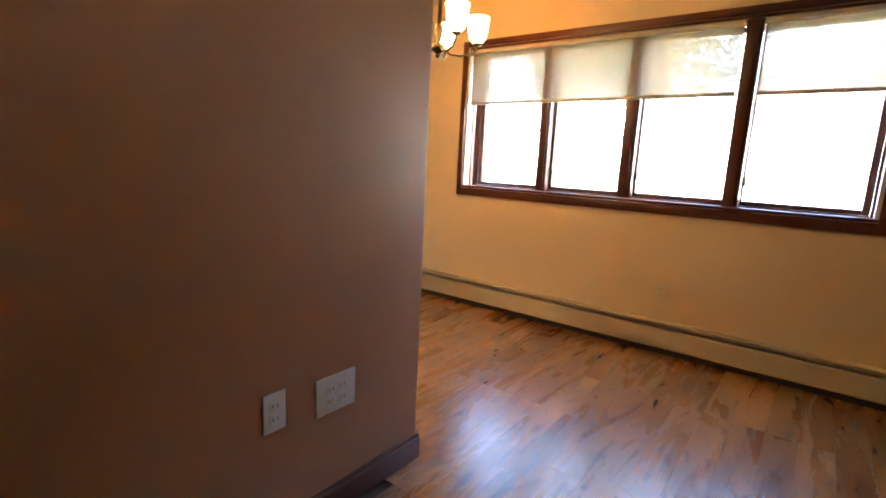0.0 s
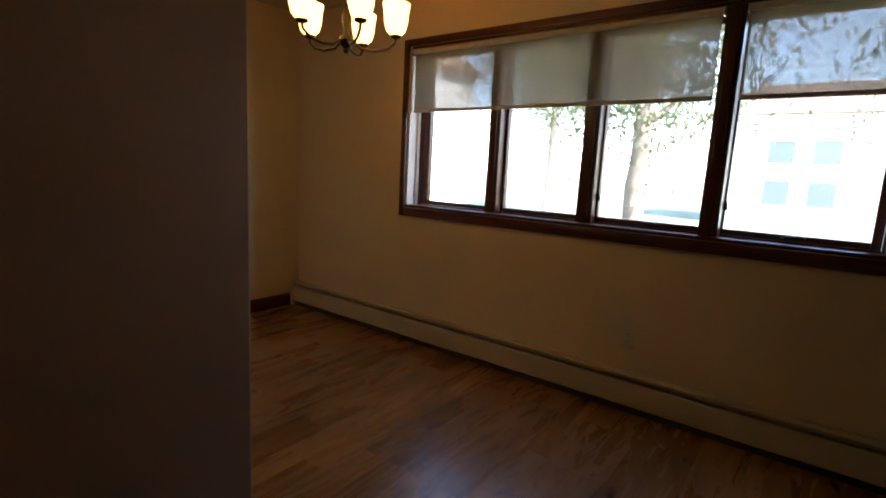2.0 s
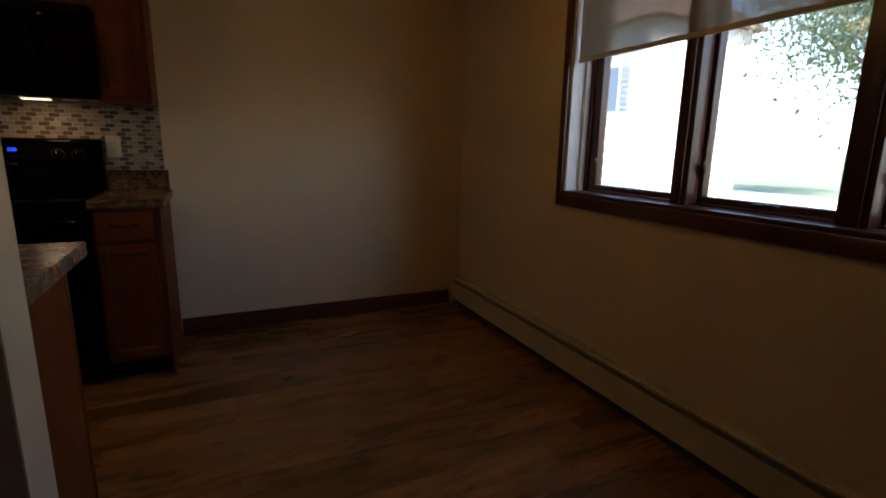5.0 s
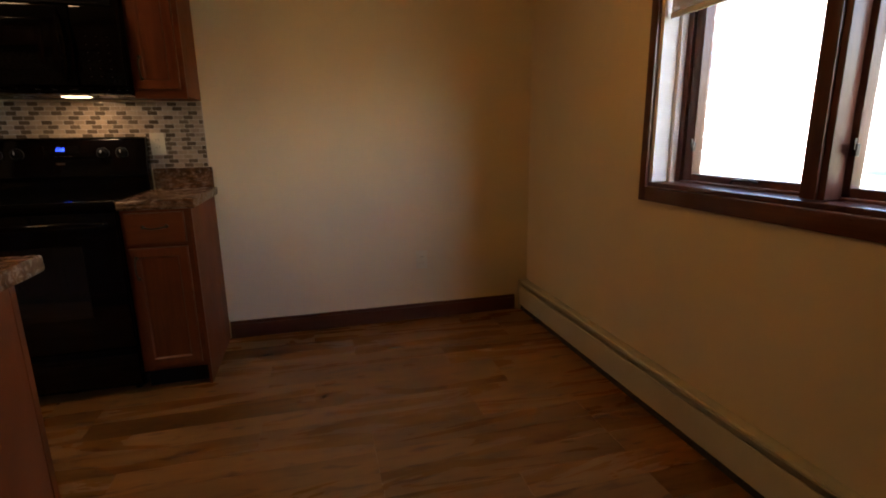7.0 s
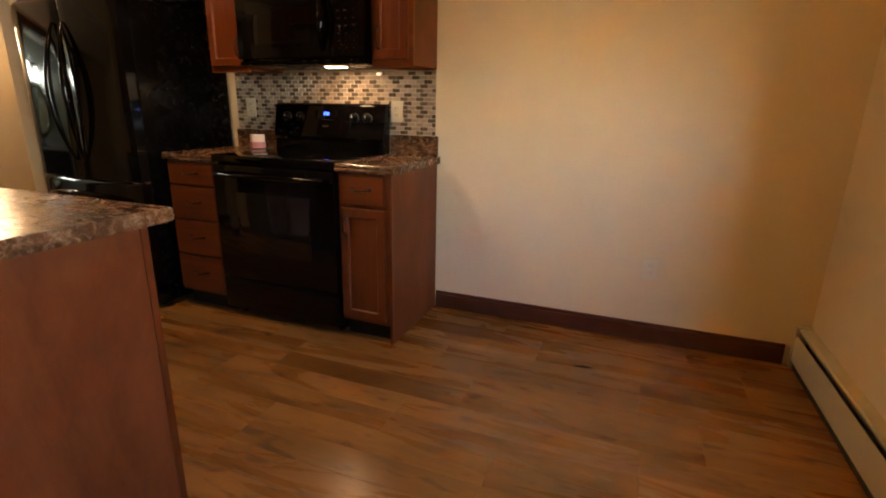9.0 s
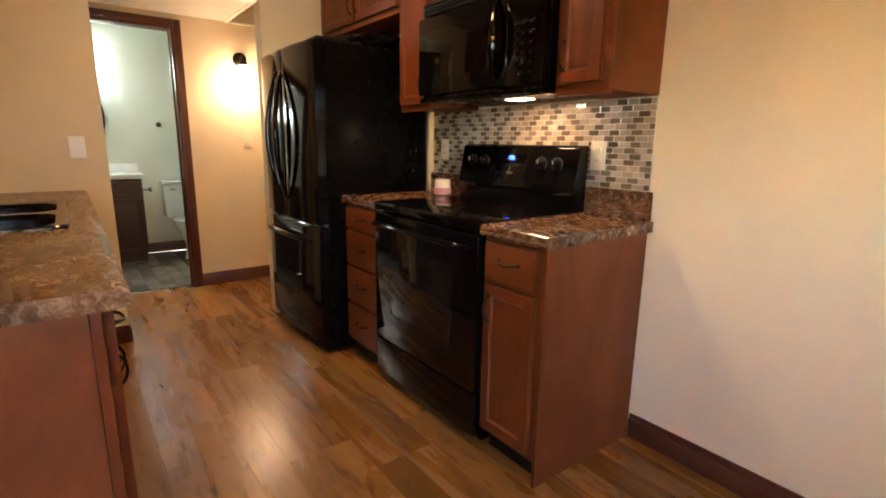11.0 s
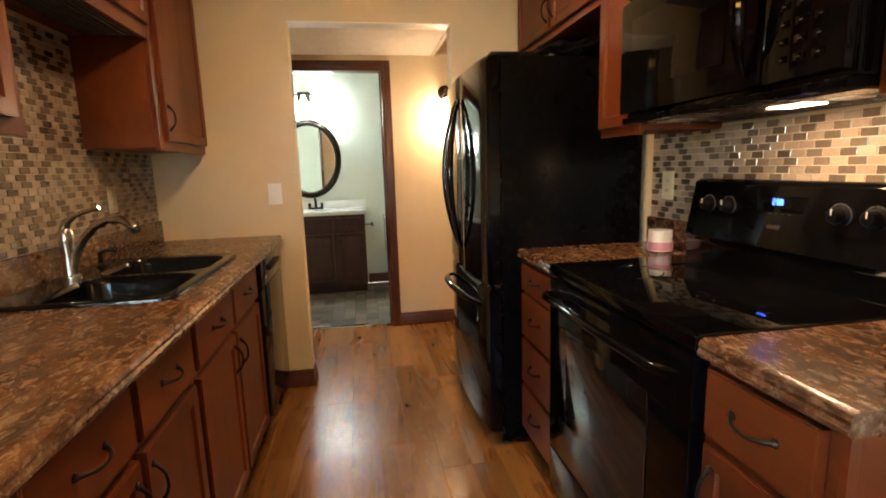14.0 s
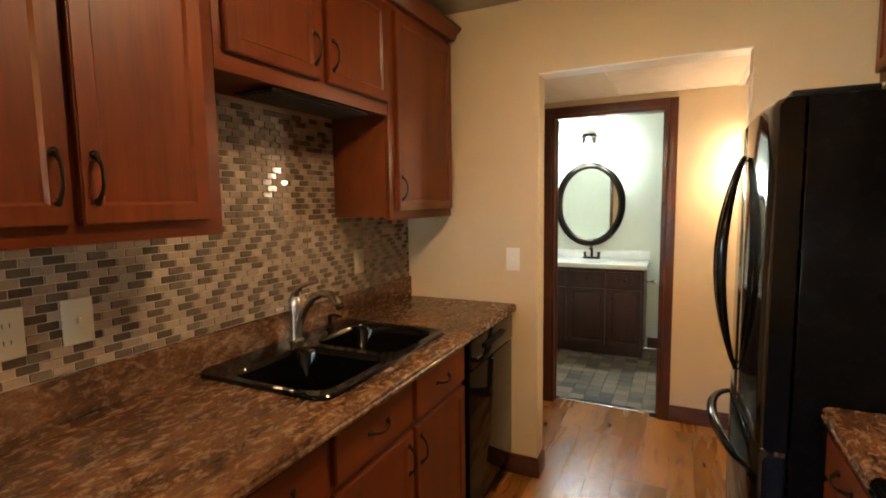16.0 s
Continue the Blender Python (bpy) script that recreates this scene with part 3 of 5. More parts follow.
YF = -1.728
base_cabinet(-2.79, -2.064, YK + 0.002, YF, 1, [(-2.775, -2.435, 0.125, 0.69, 1), (-2.41, -2.08, 0.125, 0.69, -1)],
             [(-2.775, -2.435, 0.715, 0.855, False), (-2.41, -2.08, 0.715, 0.855, False)], "cherry-stained base cabinet with two drawers over two doors", end_panel=-2.064)
base_cabinet(-3.665, -2.792, YK + 0.002, YF, 1, [(-3.65, -3.24, 0.125, 0.69, 1), (-3.215, -2.81, 0.125, 0.69, -1)],
             [(-3.65, -3.24, 0.715, 0.855, False), (-3.215, -2.81, 0.715, 0.855, False)], "cherry-stained sink base cabinet beside the dishwasher", top=0.70)
YR = -0.600
base_cabinet(-2.222, -1.944, -0.002, YR, -1, [(-2.205, -1.962, 0.125, 0.70, -1)], [(-2.205, -1.962, 0.722, 0.86, False)],
             "narrow cherry-stained base cabinet with a veneered end beside the stove", end_panel=-1.944)
base_cabinet(-3.345, -2.992, -0.002, YR, -1, [], [(-3.33, -3.005, 0.745, 0.86, False), (-3.33, -3.005, 0.55, 0.73, False), (-3.33, -3.005, 0.34, 0.535, False), (-3.33, -3.005, 0.125, 0.325, False)],
             "cherry-stained four-drawer base cabinet between stove and refrigerator")


def counter_edge(x0, x1, y, s, name, parent):
    """The rolled front edge of a laminate top."""
    prof = [(0.0, 0.876), (0.018, 0.876), (0.024, 0.880), (0.026, 0.888), (0.022, 0.895), (0.024, 0.903), (0.020, 0.911), (0.010, 0.9155), (0.0, 0.915)]
    bm = bmesh.new()
    ends = []
    for x in (x0, x1):
        ends.append([bm.verts.new((x, y + s * a, z)) for a, z in prof])
    k = len(prof)
    for i in range(k):
        bm.faces.new((ends[0][i], ends[0][(i + 1) % k], ends[1][(i + 1) % k], ends[1][i]))
    bm.faces.new(ends[0])
    bm.faces.new(ends[1])
    bmesh.ops.recalc_face_normals(bm, faces=bm.faces)
    return part(name, bm, COUNTER, parent)


t = thing("countertop", (-3.1, -2.0, 0.875), "mottled brown granite-look laminate countertop with a black sink let in", "countertop")
SX0, SX1, SY0, SY1 = -3.60, -2.86, -2.28, -1.80
part("slab", grid_slab((XO + 0.001, SX0, SX1, -2.010), (YK + 0.001, SY0, SY1, -1.722), 0.875, 0.915, [(1, 1)]), COUNTER, t)
counter_edge(XO + 0.001, -2.010, -1.722, 1, "front_edge", t)
part("backsplash_lip", boxes((XO + 0.001, -2.03, YK + 0.001, YK + 0.021, 0.9155, 1.028), w=0.005), COUNTER, t)
for x0, x1, lab in ((-2.222, -1.912, "short brown granite-look laminate countertop right of the stove end"), (-3.352, -2.992, "short brown granite-look laminate countertop beside the refrigerator")):
    t = thing("countertop", ((x0 + x1) / 2, -0.3, 0.875), lab.replace("right of the stove end", "beside the stove"), "countertop")
    part("slab", boxes((x0, x1, -0.584, -0.001, 0.875, 0.915)), COUNTER, t)
    counter_edge(x0, x1, -0.584, -1, "front_edge", t)
    part("backsplash_lip", boxes((x0, x1 - 0.012, -0.021, -0.001, 0.9155, 1.028), w=0.005), COUNTER, t)


def wall_cabinet(x0, x1, z0, z1, yb, yf, s, doors, label, low=0.04):
    t = thing("wall_cabinet", ((x0 + x1) / 2, (yb + yf) / 2, z0), label, "cabinet", "kitchen wall cabinets")
    ya = yf - s * 0.021
    part("body", boxes((x0, x1, yb, ya - s * 0.02, z0 + 0.012, z1)), PANEL, t)
    part("face_frame", boxes((x0, x1, ya - s * 0.02, ya, z0, z1), w=0.0015), CHERRYX, t)
    for a, b, side in doors:
        f = leaf("door", t, a, b, z0 + low, z1 - 0.03, yf, s)
        bow_pull(f, (a + 0.028) if side < 0 else (b - 0.028), yf, z0 + low + 0.095, s)
    return t


def crown(x0, x1, yf, s, end):
    bm = bmesh.new()
    prof = [(-0.03, 2.262), (0.004, 2.262), (0.012, 2.272), (0.018, 2.290), (0.036, 2.306), (0.044, 2.312), (0.044, 2.325), (-0.03, 2.325)]
    ends = [[bm.verts.new((x, yf + s * a, z)) for a, z in prof] for x in (x0, x1)]
    k = len(prof)
    for i in range(k):
        bm.faces.new((ends[0][i], ends[0][(i + 1) % k], ends[1][(i + 1) % k], ends[1][i]))
    bm.faces.new(ends[0])
    bm.faces.new(ends[1])
    bmesh.ops.recalc_face_normals(bm, faces=bm.faces)
    return solo("crown_moulding", bm, CHERRYX, "cherry-stained crown moulding along the wall cabinets", "moulding", kind="structure")


UY = -2.025
UL = YK + 0.002
wall_cabinet(-2.772, -2.04, 1.37, 2.262, UL, UY, 1, [(-2.408, -2.055, -1), (-2.725, -2.425, 1)], "tall cherry-stained double-door wall cabinet above the counter")
wall_cabinet(-3.612, -2.774, 1.80, 2.262, UL, UY, 1, [(-3.178, -2.80, -1), (-3.595, -3.215, 1)], "short cherry-stained double-door wall cabinet over the sink", 0.05)
wall_cabinet(-4.222, -3.614, 1.37, 2.262, UL, UY, 1, [(-4.20, -3.66, 1)], "tall cherry-stained single-door wall cabinet beside the end wall")
crown(-4.235, -2.03, UY, 1, 0)
v = thing("vent_grille", (-3.25, -2.15, 1.797), "dark slotted vent grille under the sink wall cabinet", "vent")
part("frame", boxes((-3.52, -3.0, -2.235, -2.07, 1.793, 1.7995)), BLACKPLAST, v)
for i in range(7):
    part("slat", boxes((-3.51, -3.01, -2.225 + i * 0.022, -2.215 + i * 0.022, 1.788, 1.793)), HEATDARK, v)

RY = -0.335
wall_cabinet(-2.168, -1.942, 1.37, 2.262, -0.002, RY, -1, [(-2.15, -1.965, -1)], "narrow cherry-stained wall cabinet beside the microwave")
wall_cabinet(-2.945, -2.17, 1.815, 2.262, -0.002, RY, -1, [(-2.555, -2.19, -1), (-2.925, -2.57, 1)], "short cherry-stained wall cabinet above the microwave")
wall_cabinet(-3.215, -2.947, 1.355, 2.262, -0.002, RY, -1, [(-3.20, -2.965, 1)], "narrow cherry-stained wall cabinet between microwave and refrigerator", 0.03)
wall_cabinet(-4.18, -3.217, 1.852, 2.262, -0.002, RY, -1, [(-3.69, -3.235, -1), (-4.16, -3.71, 1)], "cherry-stained double-door wall cabinet above the refrigerator", 0.03)
crown(-4.19, -1.93, RY, -1, 0)

# ---- stove ----
SXA, SXB, SF = -2.988, -2.226, -0.612
t = thing("stove", (-2.607, -0.32, 0), "glossy black electric range with a glass cooktop", "stove")
part("body", boxes((SXA, SXB, SF + 0.045, -0.012, 0.03, 0.90), w=0.003), BLACKSIDE, t)
part("cooktop", boxes((SXA - 0.001, SXB + 0.001, SF + 0.004, -0.085, 0.900, 0.922), w=0.006), BLACKGLASS, t, "black glass ceramic cooktop")
part("cooktop_trim", boxes((SXA, SXB, SF, SF + 0.014, 0.885, 0.916), w=0.004), BLACK, t)
dr = part("oven_door", boxes((SXA + 0.003, SXB - 0.003, SF, SF + 0.042, 0.245, 0.872), w=0.006), BLACK, t)
part("window", boxes((SXA + 0.15, SXB - 0.15, SF - 0.003, SF - 0.0005, 0.40, 0.73), w=0.001), OVENGLASS, dr, "smoked oven window")
bm = tube([(SXA + 0.045, SF + 0.004, 0.822), (SXA + 0.05, SF - 0.03, 0.826), (SXA + 0.08, SF - 0.047, 0.828), (-2.607, SF - 0.056, 0.829), (SXB - 0.08, SF - 0.047, 0.828), (SXB - 0.05, SF - 0.03, 0.826), (SXB - 0.045, SF + 0.004, 0.822)], 0.013, 12)
part("handle", bm, BLACK, dr, "black bar handle")
part("storage_drawer", boxes((SXA + 0.003, SXB - 0.003, SF + 0.002, SF + 0.042, 0.06, 0.238), w=0.006), BLACK, t)
bm = bmesh.new()
prof = [(-0.012, 0.915), (-0.088, 0.915), (-0.085, 0.985), (-0.095, 1.0), (-0.062, 1.185), (-0.045, 1.197), (-0.012, 1.197)]
ends = [[bm.verts.new((x, y, z)) for y, z in prof] for x in (SXA, SXB)]
for i in range(len(prof)):
    j = (i + 1) % len(prof)
    bm.faces.new((ends[0][i], ends[0][j], ends[1][j], ends[1][i]))
bm.faces.new(ends[0]), bm.faces.new(ends[1])
bmesh.ops.recalc_face_normals(bm, faces=bm.faces)
bevel(bm, 0.004, 2)
bg = part("backguard", bm, BLACK, t, "black control panel")


def on_guard(z, out=0.001):
    """Depth of the sloping control face at a height."""
    return -0.095 + (z - 1.0) / 0.185 * 0.033 - out


for kx in (-2.893, -2.802, -2.425, -2.337):
    ky = on_guard(1.115, 0)
    part("knob", lathe([(0.027, -0.001), (0.027, -0.006), (0.021, -0.010), (0.018, -0.027), (0.015, -0.030), (0.0, -0.030)], (kx, ky, 1.115), "y", 20), KNOB, bg)
    part("knob_ring", lathe([(0.0285, -0.0042), (0.030, -0.0042), (0.030, -0.0012), (0.0285, -0.0012)], (kx, ky, 1.115), "y", 24, False), KEYMARK, bg, "grey ring mark")
    part("knob_mark", boxes((kx - 0.0012, kx + 0.0012, ky - 0.032, ky - 0.029, 1.117, 1.132)), WHITEPLAST, bg)
ky = on_guard(1.125, 0.002)
part("display", boxes((-2.69, -2.53, ky - 0.001, ky + 0.004, 1.085, 1.155), w=0.001), BLACKGLASS, bg, "black clock window")


def seven(parent, text, x, y, z, h, mat):
    """Lit clock digits as small bars."""
    seg = {"2": "abged", "0": "abcdef", "8": "abcdefg"}
    wdt = h * 0.5
    for ch in text:
        if ch == ":":
            part("digit_dot", boxes((x - 0.001, x + 0.001, y - 0.001, y, z + h * 0.25, z + h * 0.36), (x - 0.001, x + 0.001, y - 0.001, y, z + h * 0.64, z + h * 0.75)), mat, parent, smooth=0)
            x += wdt * 0.4
            continue
        k = h * 0.11
        rect = {"a": (0, wdt, h - k, h), "d": (0, wdt, 0, k), "g": (0, wdt, h / 2 - k / 2, h / 2 + k / 2), "b": (wdt - k, wdt, h / 2, h), "c": (wdt - k, wdt, 0, h / 2), "f": (0, k, h / 2, h), "e": (0, k, 0, h / 2)}
        part("digit", boxes(*[(x + q[0], x + q[1], y - 0.001, y, z + q[2], z + q[3]) for q in (rect[c] for c in seg[ch])]), mat, parent, smooth=0)
        x += wdt * 1.4


seven(bg, "2:08", -2.632, ky - 0.0012, 1.128, 0.017, BLUE)
part("badge", boxes((-2.638, -2.598, on_guard(1.066, 0.002), on_guard(1.066, -0.002), 1.06, 1.071)), STEEL, bg, "small silver badge")
for i in range(4):
    part("key_mark", boxes((-2.645 + i * 0.022, -2.632 + i * 0.022, ky - 0.0022, ky - 0.001, 1.1, 1.104)), KEYMARK, bg)
for bx, by, br in ((-2.79, -0.43, 0.105), (-2.42, -0.43, 0.085), (-2.79, -0.2, 0.075), (-2.42, -0.2, 0.1)):
    part("burner_ring", lathe([(br, 0.9221), (br, 0.9224), (br - 0.003, 0.9224), (br - 0.003, 0.9221)], (bx, by, 0), "z", 36, False), BLACKGLASS, t, "faint burner circle")
for fx in (SXA + 0.05, SXB - 0.05):
    for fy in (SF + 0.1, -0.08):
        part("foot", lathe([(0.018, 0.0), (0.018, 0.03)], (fx, fy, 0), "z", 10), BLACKPLAST, t)

# ---- microwave ----
MA, MB, MF, MZ0, MZ1 = -2.944, -2.171, -0.39, 1.385, 1.812
t = thing("microwave", (-2.557, -0.2, MZ0), "glossy black over-the-range microwave with a lit lens", "microwave")
part("body", boxes((MA, MB, MF + 0.03, -0.003, MZ0 + 0.02, MZ1), w=0.003), BLACK, t)
part("underside", boxes((MA, MB, MF + 0.01, -0.003, MZ0, MZ0 + 0.019), w=0.006), BLACKSIDE, t)
dr = part("door", boxes((MA, MB - 0.19, MF, MF + 0.029, MZ0 + 0.03, MZ1 - 0.06), w=0.008), BLACK, t)
part("window", boxes((MA + 0.07, MB - 0.30, MF - 0.002, MF - 0.0005, MZ0 + 0.10, MZ1 - 0.12), w=0.001), BLACKGLASS, dr, "dark door window")
pts = [(MB - 0.235 + 0.018 * math.sin(math.pi * i / 12), MF - 0.042 * math.sin(math.pi * i / 12) ** 0.7 + 0.002, MZ0 + 0.055 + 0.30 * i / 12) for i in range(13)]
part("handle", tube(pts, [0.006 + 0.009 * math.sin(math.pi * i / 12) for i in range(13)], 10), BLACK, dr, "bowed black handle")
cp = part("control_panel", boxes((MB - 0.188, MB, MF, MF + 0.029, MZ0 + 0.03, MZ1 - 0.06), w=0.008), BLACK, t)
for r in range(6):
    for c in range(3):
        bx, bz = MB - 0.150 + c * 0.042, MZ0 + 0.065 + r * 0.034
        part("button", boxes((bx, bx + 0.026, MF - 0.002, MF - 0.0003, bz, bz + 0.014), w=0.0005), BLACK, cp)
        part("button_mark", boxes((bx + 0.009, bx + 0.017, MF - 0.0024, MF - 0.0019, bz + 0.006, bz + 0.0082)), KEYMARK, cp)
part("top_vent", boxes(*[(MA + 0.03, MB - 0.03, MF + 0.004, MF + 0.03, MZ1 - 0.05 + i * 0.013, MZ1 - 0.044 + i * 0.013) for i in range(4)]), BLACKPLAST, t)
part("lamp_lens", boxes((-2.505, -2.395, -0.235, -0.175, MZ0 - 0.003, MZ0 - 0.0003), w=0.001), MWLENS, t, "lit cooktop lamp lens")
for gx in (-2.85, -2.30):
    part("grease_filter", boxes((gx - 0.05, gx + 0.12, -0.33, -0.25, MZ0 - 0.003, MZ0 - 0.0003)), STEEL, t)
lamp("cooktop_lamp", "AREA", 0.066, (1.0, 0.66, 0.34), pose(-2.45, -0.205, MZ0 - 0.006), 0.10, 0.055)
part("lamp_lens", boxes((-2.345, -2.285, -0.235, -0.175, MZ0 - 0.003, MZ0 - 0.0003), w=0.001), WHITEPLAST, t, "unlit cooktop lamp lens")

# ---- refrigerator ----
FA, FB = -4.205, -3.385
t = thing("refrigerator", (-3.795, -0.4, 0), "glossy black french-door refrigerator with a bottom freezer drawer", "refrigerator")
part("body", boxes((FA, FB, -0.665, -0.03, 0.03, 1.70), w=0.006), BLACKSIDE, t)


def bowed(x0, x1, z0, z1, bulge, yb, full0, full1):
    """A door with a front that swells gently across the whole width."""
    bm = bmesh.new()
    nx = 12
    cols = []
    for i in range(nx + 1):
        x = x0 + (x1 - x0) * i / nx
        u = (x - full0) / (full1 - full0) * 2 - 1
        yf = -0.734 - bulge * (1 - abs(u) ** 2.2)
        if i in (0, nx):
            yf += 0.008
        cols.append([bm.verts.new((x, yb, z0)), bm.verts.new((x, yf + 0.006, z0)), bm.verts.new((x, yf, z0 + 0.008)), bm.verts.new((x, yf, z1 - 0.02)), bm.verts.new((x, yf + 0.014, z1)), bm.verts.new((x, yb, z1))])
    for a, b in zip(cols, cols[1:]):
        for k in range(6):
            bm.faces.new((a[k], a[(k + 1) % 6], b[(k + 1) % 6], b[k]))
    bm.faces.new(cols[0]), bm.faces.new(cols[-1])
    bmesh.ops.recalc_face_normals(bm, faces=bm.faces)
    return bm


FM = (FA + FB) / 2
for x0, x1, hx, sgn in ((FA, FM - 0.003, FM - 0.035, -1), (FM + 0.003, FB, FM + 0.035, 1)):
    dr = part("door", bowed(x0, x1, 0.755, 1.70, 0.022, -0.672, FA, FB), BLACK, t)
    pts = [(hx + sgn * 0.03 * math.sin(math.pi * i / 16), -0.762 - 0.058 * math.sin(math.pi * i / 16) ** 0.8, 0.86 + 0.72 * i / 16) for i in range(17)]
    part("handle", tube(pts, [0.007 + 0.010 * math.sin(math.pi * i / 16) for i in range(17)], 12), BLACK, dr, "long bowed black handle")
dr = part("freezer_drawer", bowed(FA, FB, 0.075, 0.747, 0.022, -0.672, FA, FB), BLACK, t)
pts = [(FA + 0.08 + (FB - FA - 0.16) * i / 16, -0.740 - 0.085 * math.sin(math.pi * i / 16) ** 0.6, 0.655 + 0.03 * math.sin(math.pi * i / 16)) for i in range(17)]
part("handle", tube(pts, [0.009 + 0.008 * math.sin(math.pi * i / 16) for i in range(17)], 12), BLACK, dr, "bowed black drawer handle")
part("hinge", boxes((FB - 0.07, FB - 0.015, -0.73, -0.665, 0.7485, 0.7535), (FB - 0.012, FB + 0.004, -0.70, -0.675, 0.744, 0.758), w=0.001), STEEL, t)
part("hinge_cover", boxes((FB - 0.16, FB - 0.012, -0.70, -0.52, 1.7005, 1.718), w=0.006), BLACKPLAST, t)
part("hinge_cover", boxes((FA + 0.012, FA + 0.16, -0.70, -0.52, 1.7005, 1.718), w=0.006), BLACKPLAST, t)
part("grille", boxes((FA + 0.02, FB - 0.02, -0.668, -0.62, 0.012, 0.07), w=0.004), BLACKPLAST, t)
for fx in (FA + 0.05, FB - 0.05):
    for fy in (-0.63, -0.08):
        part("foot", lathe([(0.02, 0.0), (0.02, 0.012), (0.012, 0.031)], (fx, fy, 0), "z", 10), STEEL, t)

bm = bmesh.new()
bmesh.ops.create_icosphere(bm, subdivisions=4, radius=1.0)
for q in bm.verts:
    d = q.co.normalized()
    f = 1 + 0.32 * noise.noise(d * 2.3) + 0.20 * noise.noise(d * 6.0) + 0.10 * noise.noise(d * 14.0)
    q.co = Vector((d.x * 0.34 * f, d.y * 0.17 * f, max(d.z * 0.075 * f, -0.045)))
bmesh.ops.translate(bm, verts=bm.verts, vec=(-3.76, -0.24, 1.7465))
solo("plastic_bag", bm, BAG, "crumpled black plastic bag lying on the refrigerator", "bag", smooth=20)

# ---- dishwasher ----
t = thing("dishwasher", (-3.96, -2.0, 0), "black dishwasher under the counter beside the end wall", "dishwasher")
part("body", boxes((-4.245, -3.672, YK + 0.03, YF - 0.03, 0.02, 0.868)), BLACKSIDE, t)
part("door", boxes((-4.242, -3.674, YF - 0.028, YF + 0.012, 0.12, 0.735), w=0.006), BLACK, t)
part("control_panel", boxes((-4.242, -3.674, YF - 0.028, YF + 0.018, 0.742, 0.866), w=0.010), BLACK, t)
part("handle", boxes((-4.09, -3.82, YF + 0.010, YF + 0.034, 0.80, 0.825), w=0.008), BLACKPLAST, t)
part("badge", boxes((-3.80, -3.74, YF + 0.0185, YF + 0.0195, 0.775, 0.785)), STEEL, t)
part("toe_kick", boxes((-4.24, -3.68, YF - 0.08, YF - 0.06, 0.0, 0.118)), BLACKPLAST, t)

# ---- sink and faucet ----
t = thing("sink", (-3.23, -2.04, 0.75), "glossy black double-bowl sink dropped into the counter", "sink")
RX0, RX1, RY0, RY1 = -3.615, -2.845, -2.305, -1.785


def round_rect(x0, x1, y0, y1, r, k=6):
    """Corner points of a rectangle with rounded corners, anticlockwise."""
    pts = []
    for cx, cy, a0 in ((x1 - r, y1 - r, 0), (x0 + r, y1 - r, 90), (x0 + r, y0 + r, 180), (x1 - r, y0 + r, 270)):
        pts += [(cx + r * math.cos(radians(a0 + 90 * i / k)), cy + r * math.sin(radians(a0 + 90 * i / k))) for i in range(k + 1)]
    return pts


def skin(bm, rings):
    for p0, p1 in zip(rings, rings[1:]):
        for k in range(len(p0)):
            bm.faces.new((p0[k], p0[(k + 1) % len(p0)], p1[(k + 1) % len(p0)], p1[k]))


def ring(bm, rect, ins, r, z):
    return [bm.verts.new((x, y, z)) for x, y in round_rect(rect[0] + ins, rect[1] - ins, rect[2] + ins, rect[3] - ins, r)]


BOWLS = ((-3.582, -3.262, -2.195, -1.822), (-3.228, -2.878, -2.195, -1.822))
bm = bmesh.new()
rim = (RX0, RX1, RY0, RY1)
outer = ring(bm, rim, 0.0, 0.05, 0.9156)
skin(bm, [outer, ring(bm, rim, 0.001, 0.05, 0.923), ring(bm, rim, 0.006, 0.046, 0.928), ring(bm, rim, 0.016, 0.04, 0.927)])
bm.verts.ensure_lookup_table()
inner = bm.verts[-28:]
edges = [bm.edges.get((inner[i], inner[(i + 1) % 28])) for i in range(28)]
for q in BOWLS:
    lip = ring(bm, q, 0.0, 0.075, 0.924)
    edges += [bm.edges.new((lip[i], lip[(i + 1) % 28])) for i in range(28)]
bmesh.ops.triangle_fill(bm, edges=edges, use_beauty=True)
bmesh.ops.recalc_face_normals(bm, faces=bm.faces)
part("rim", bm, SINKBLACK, t)
for q in BOWLS:
    bm = bmesh.new()
    skin(bm, [ring(bm, q, ins, max(0.075 - ins * 0.4, 0.02), z) for ins, z in ((0.0, 0.924), (0.004, 0.916), (0.008, 0.90), (0.022, 0.775), (0.034, 0.748), (0.06, 0.735), (0.12, 0.731))])
    bm.verts.ensure_lookup_table()
    bm.faces.new(bm.verts[-28:])
    bmesh.ops.recalc_face_normals(bm, faces=bm.faces)
    bmesh.ops.reverse_faces(bm, faces=bm.faces)
    bowl = part("bowl", bm, SINKBLACK, t, smooth=50)
    part("drain", lathe([(0.0, 0.7325), (0.038, 0.7325), (0.042, 0.735), (0.044, 0.7325)], ((q[0] + q[1]) / 2, (q[2] + q[3]) / 2, 0), "z", 20), STEEL, bowl)

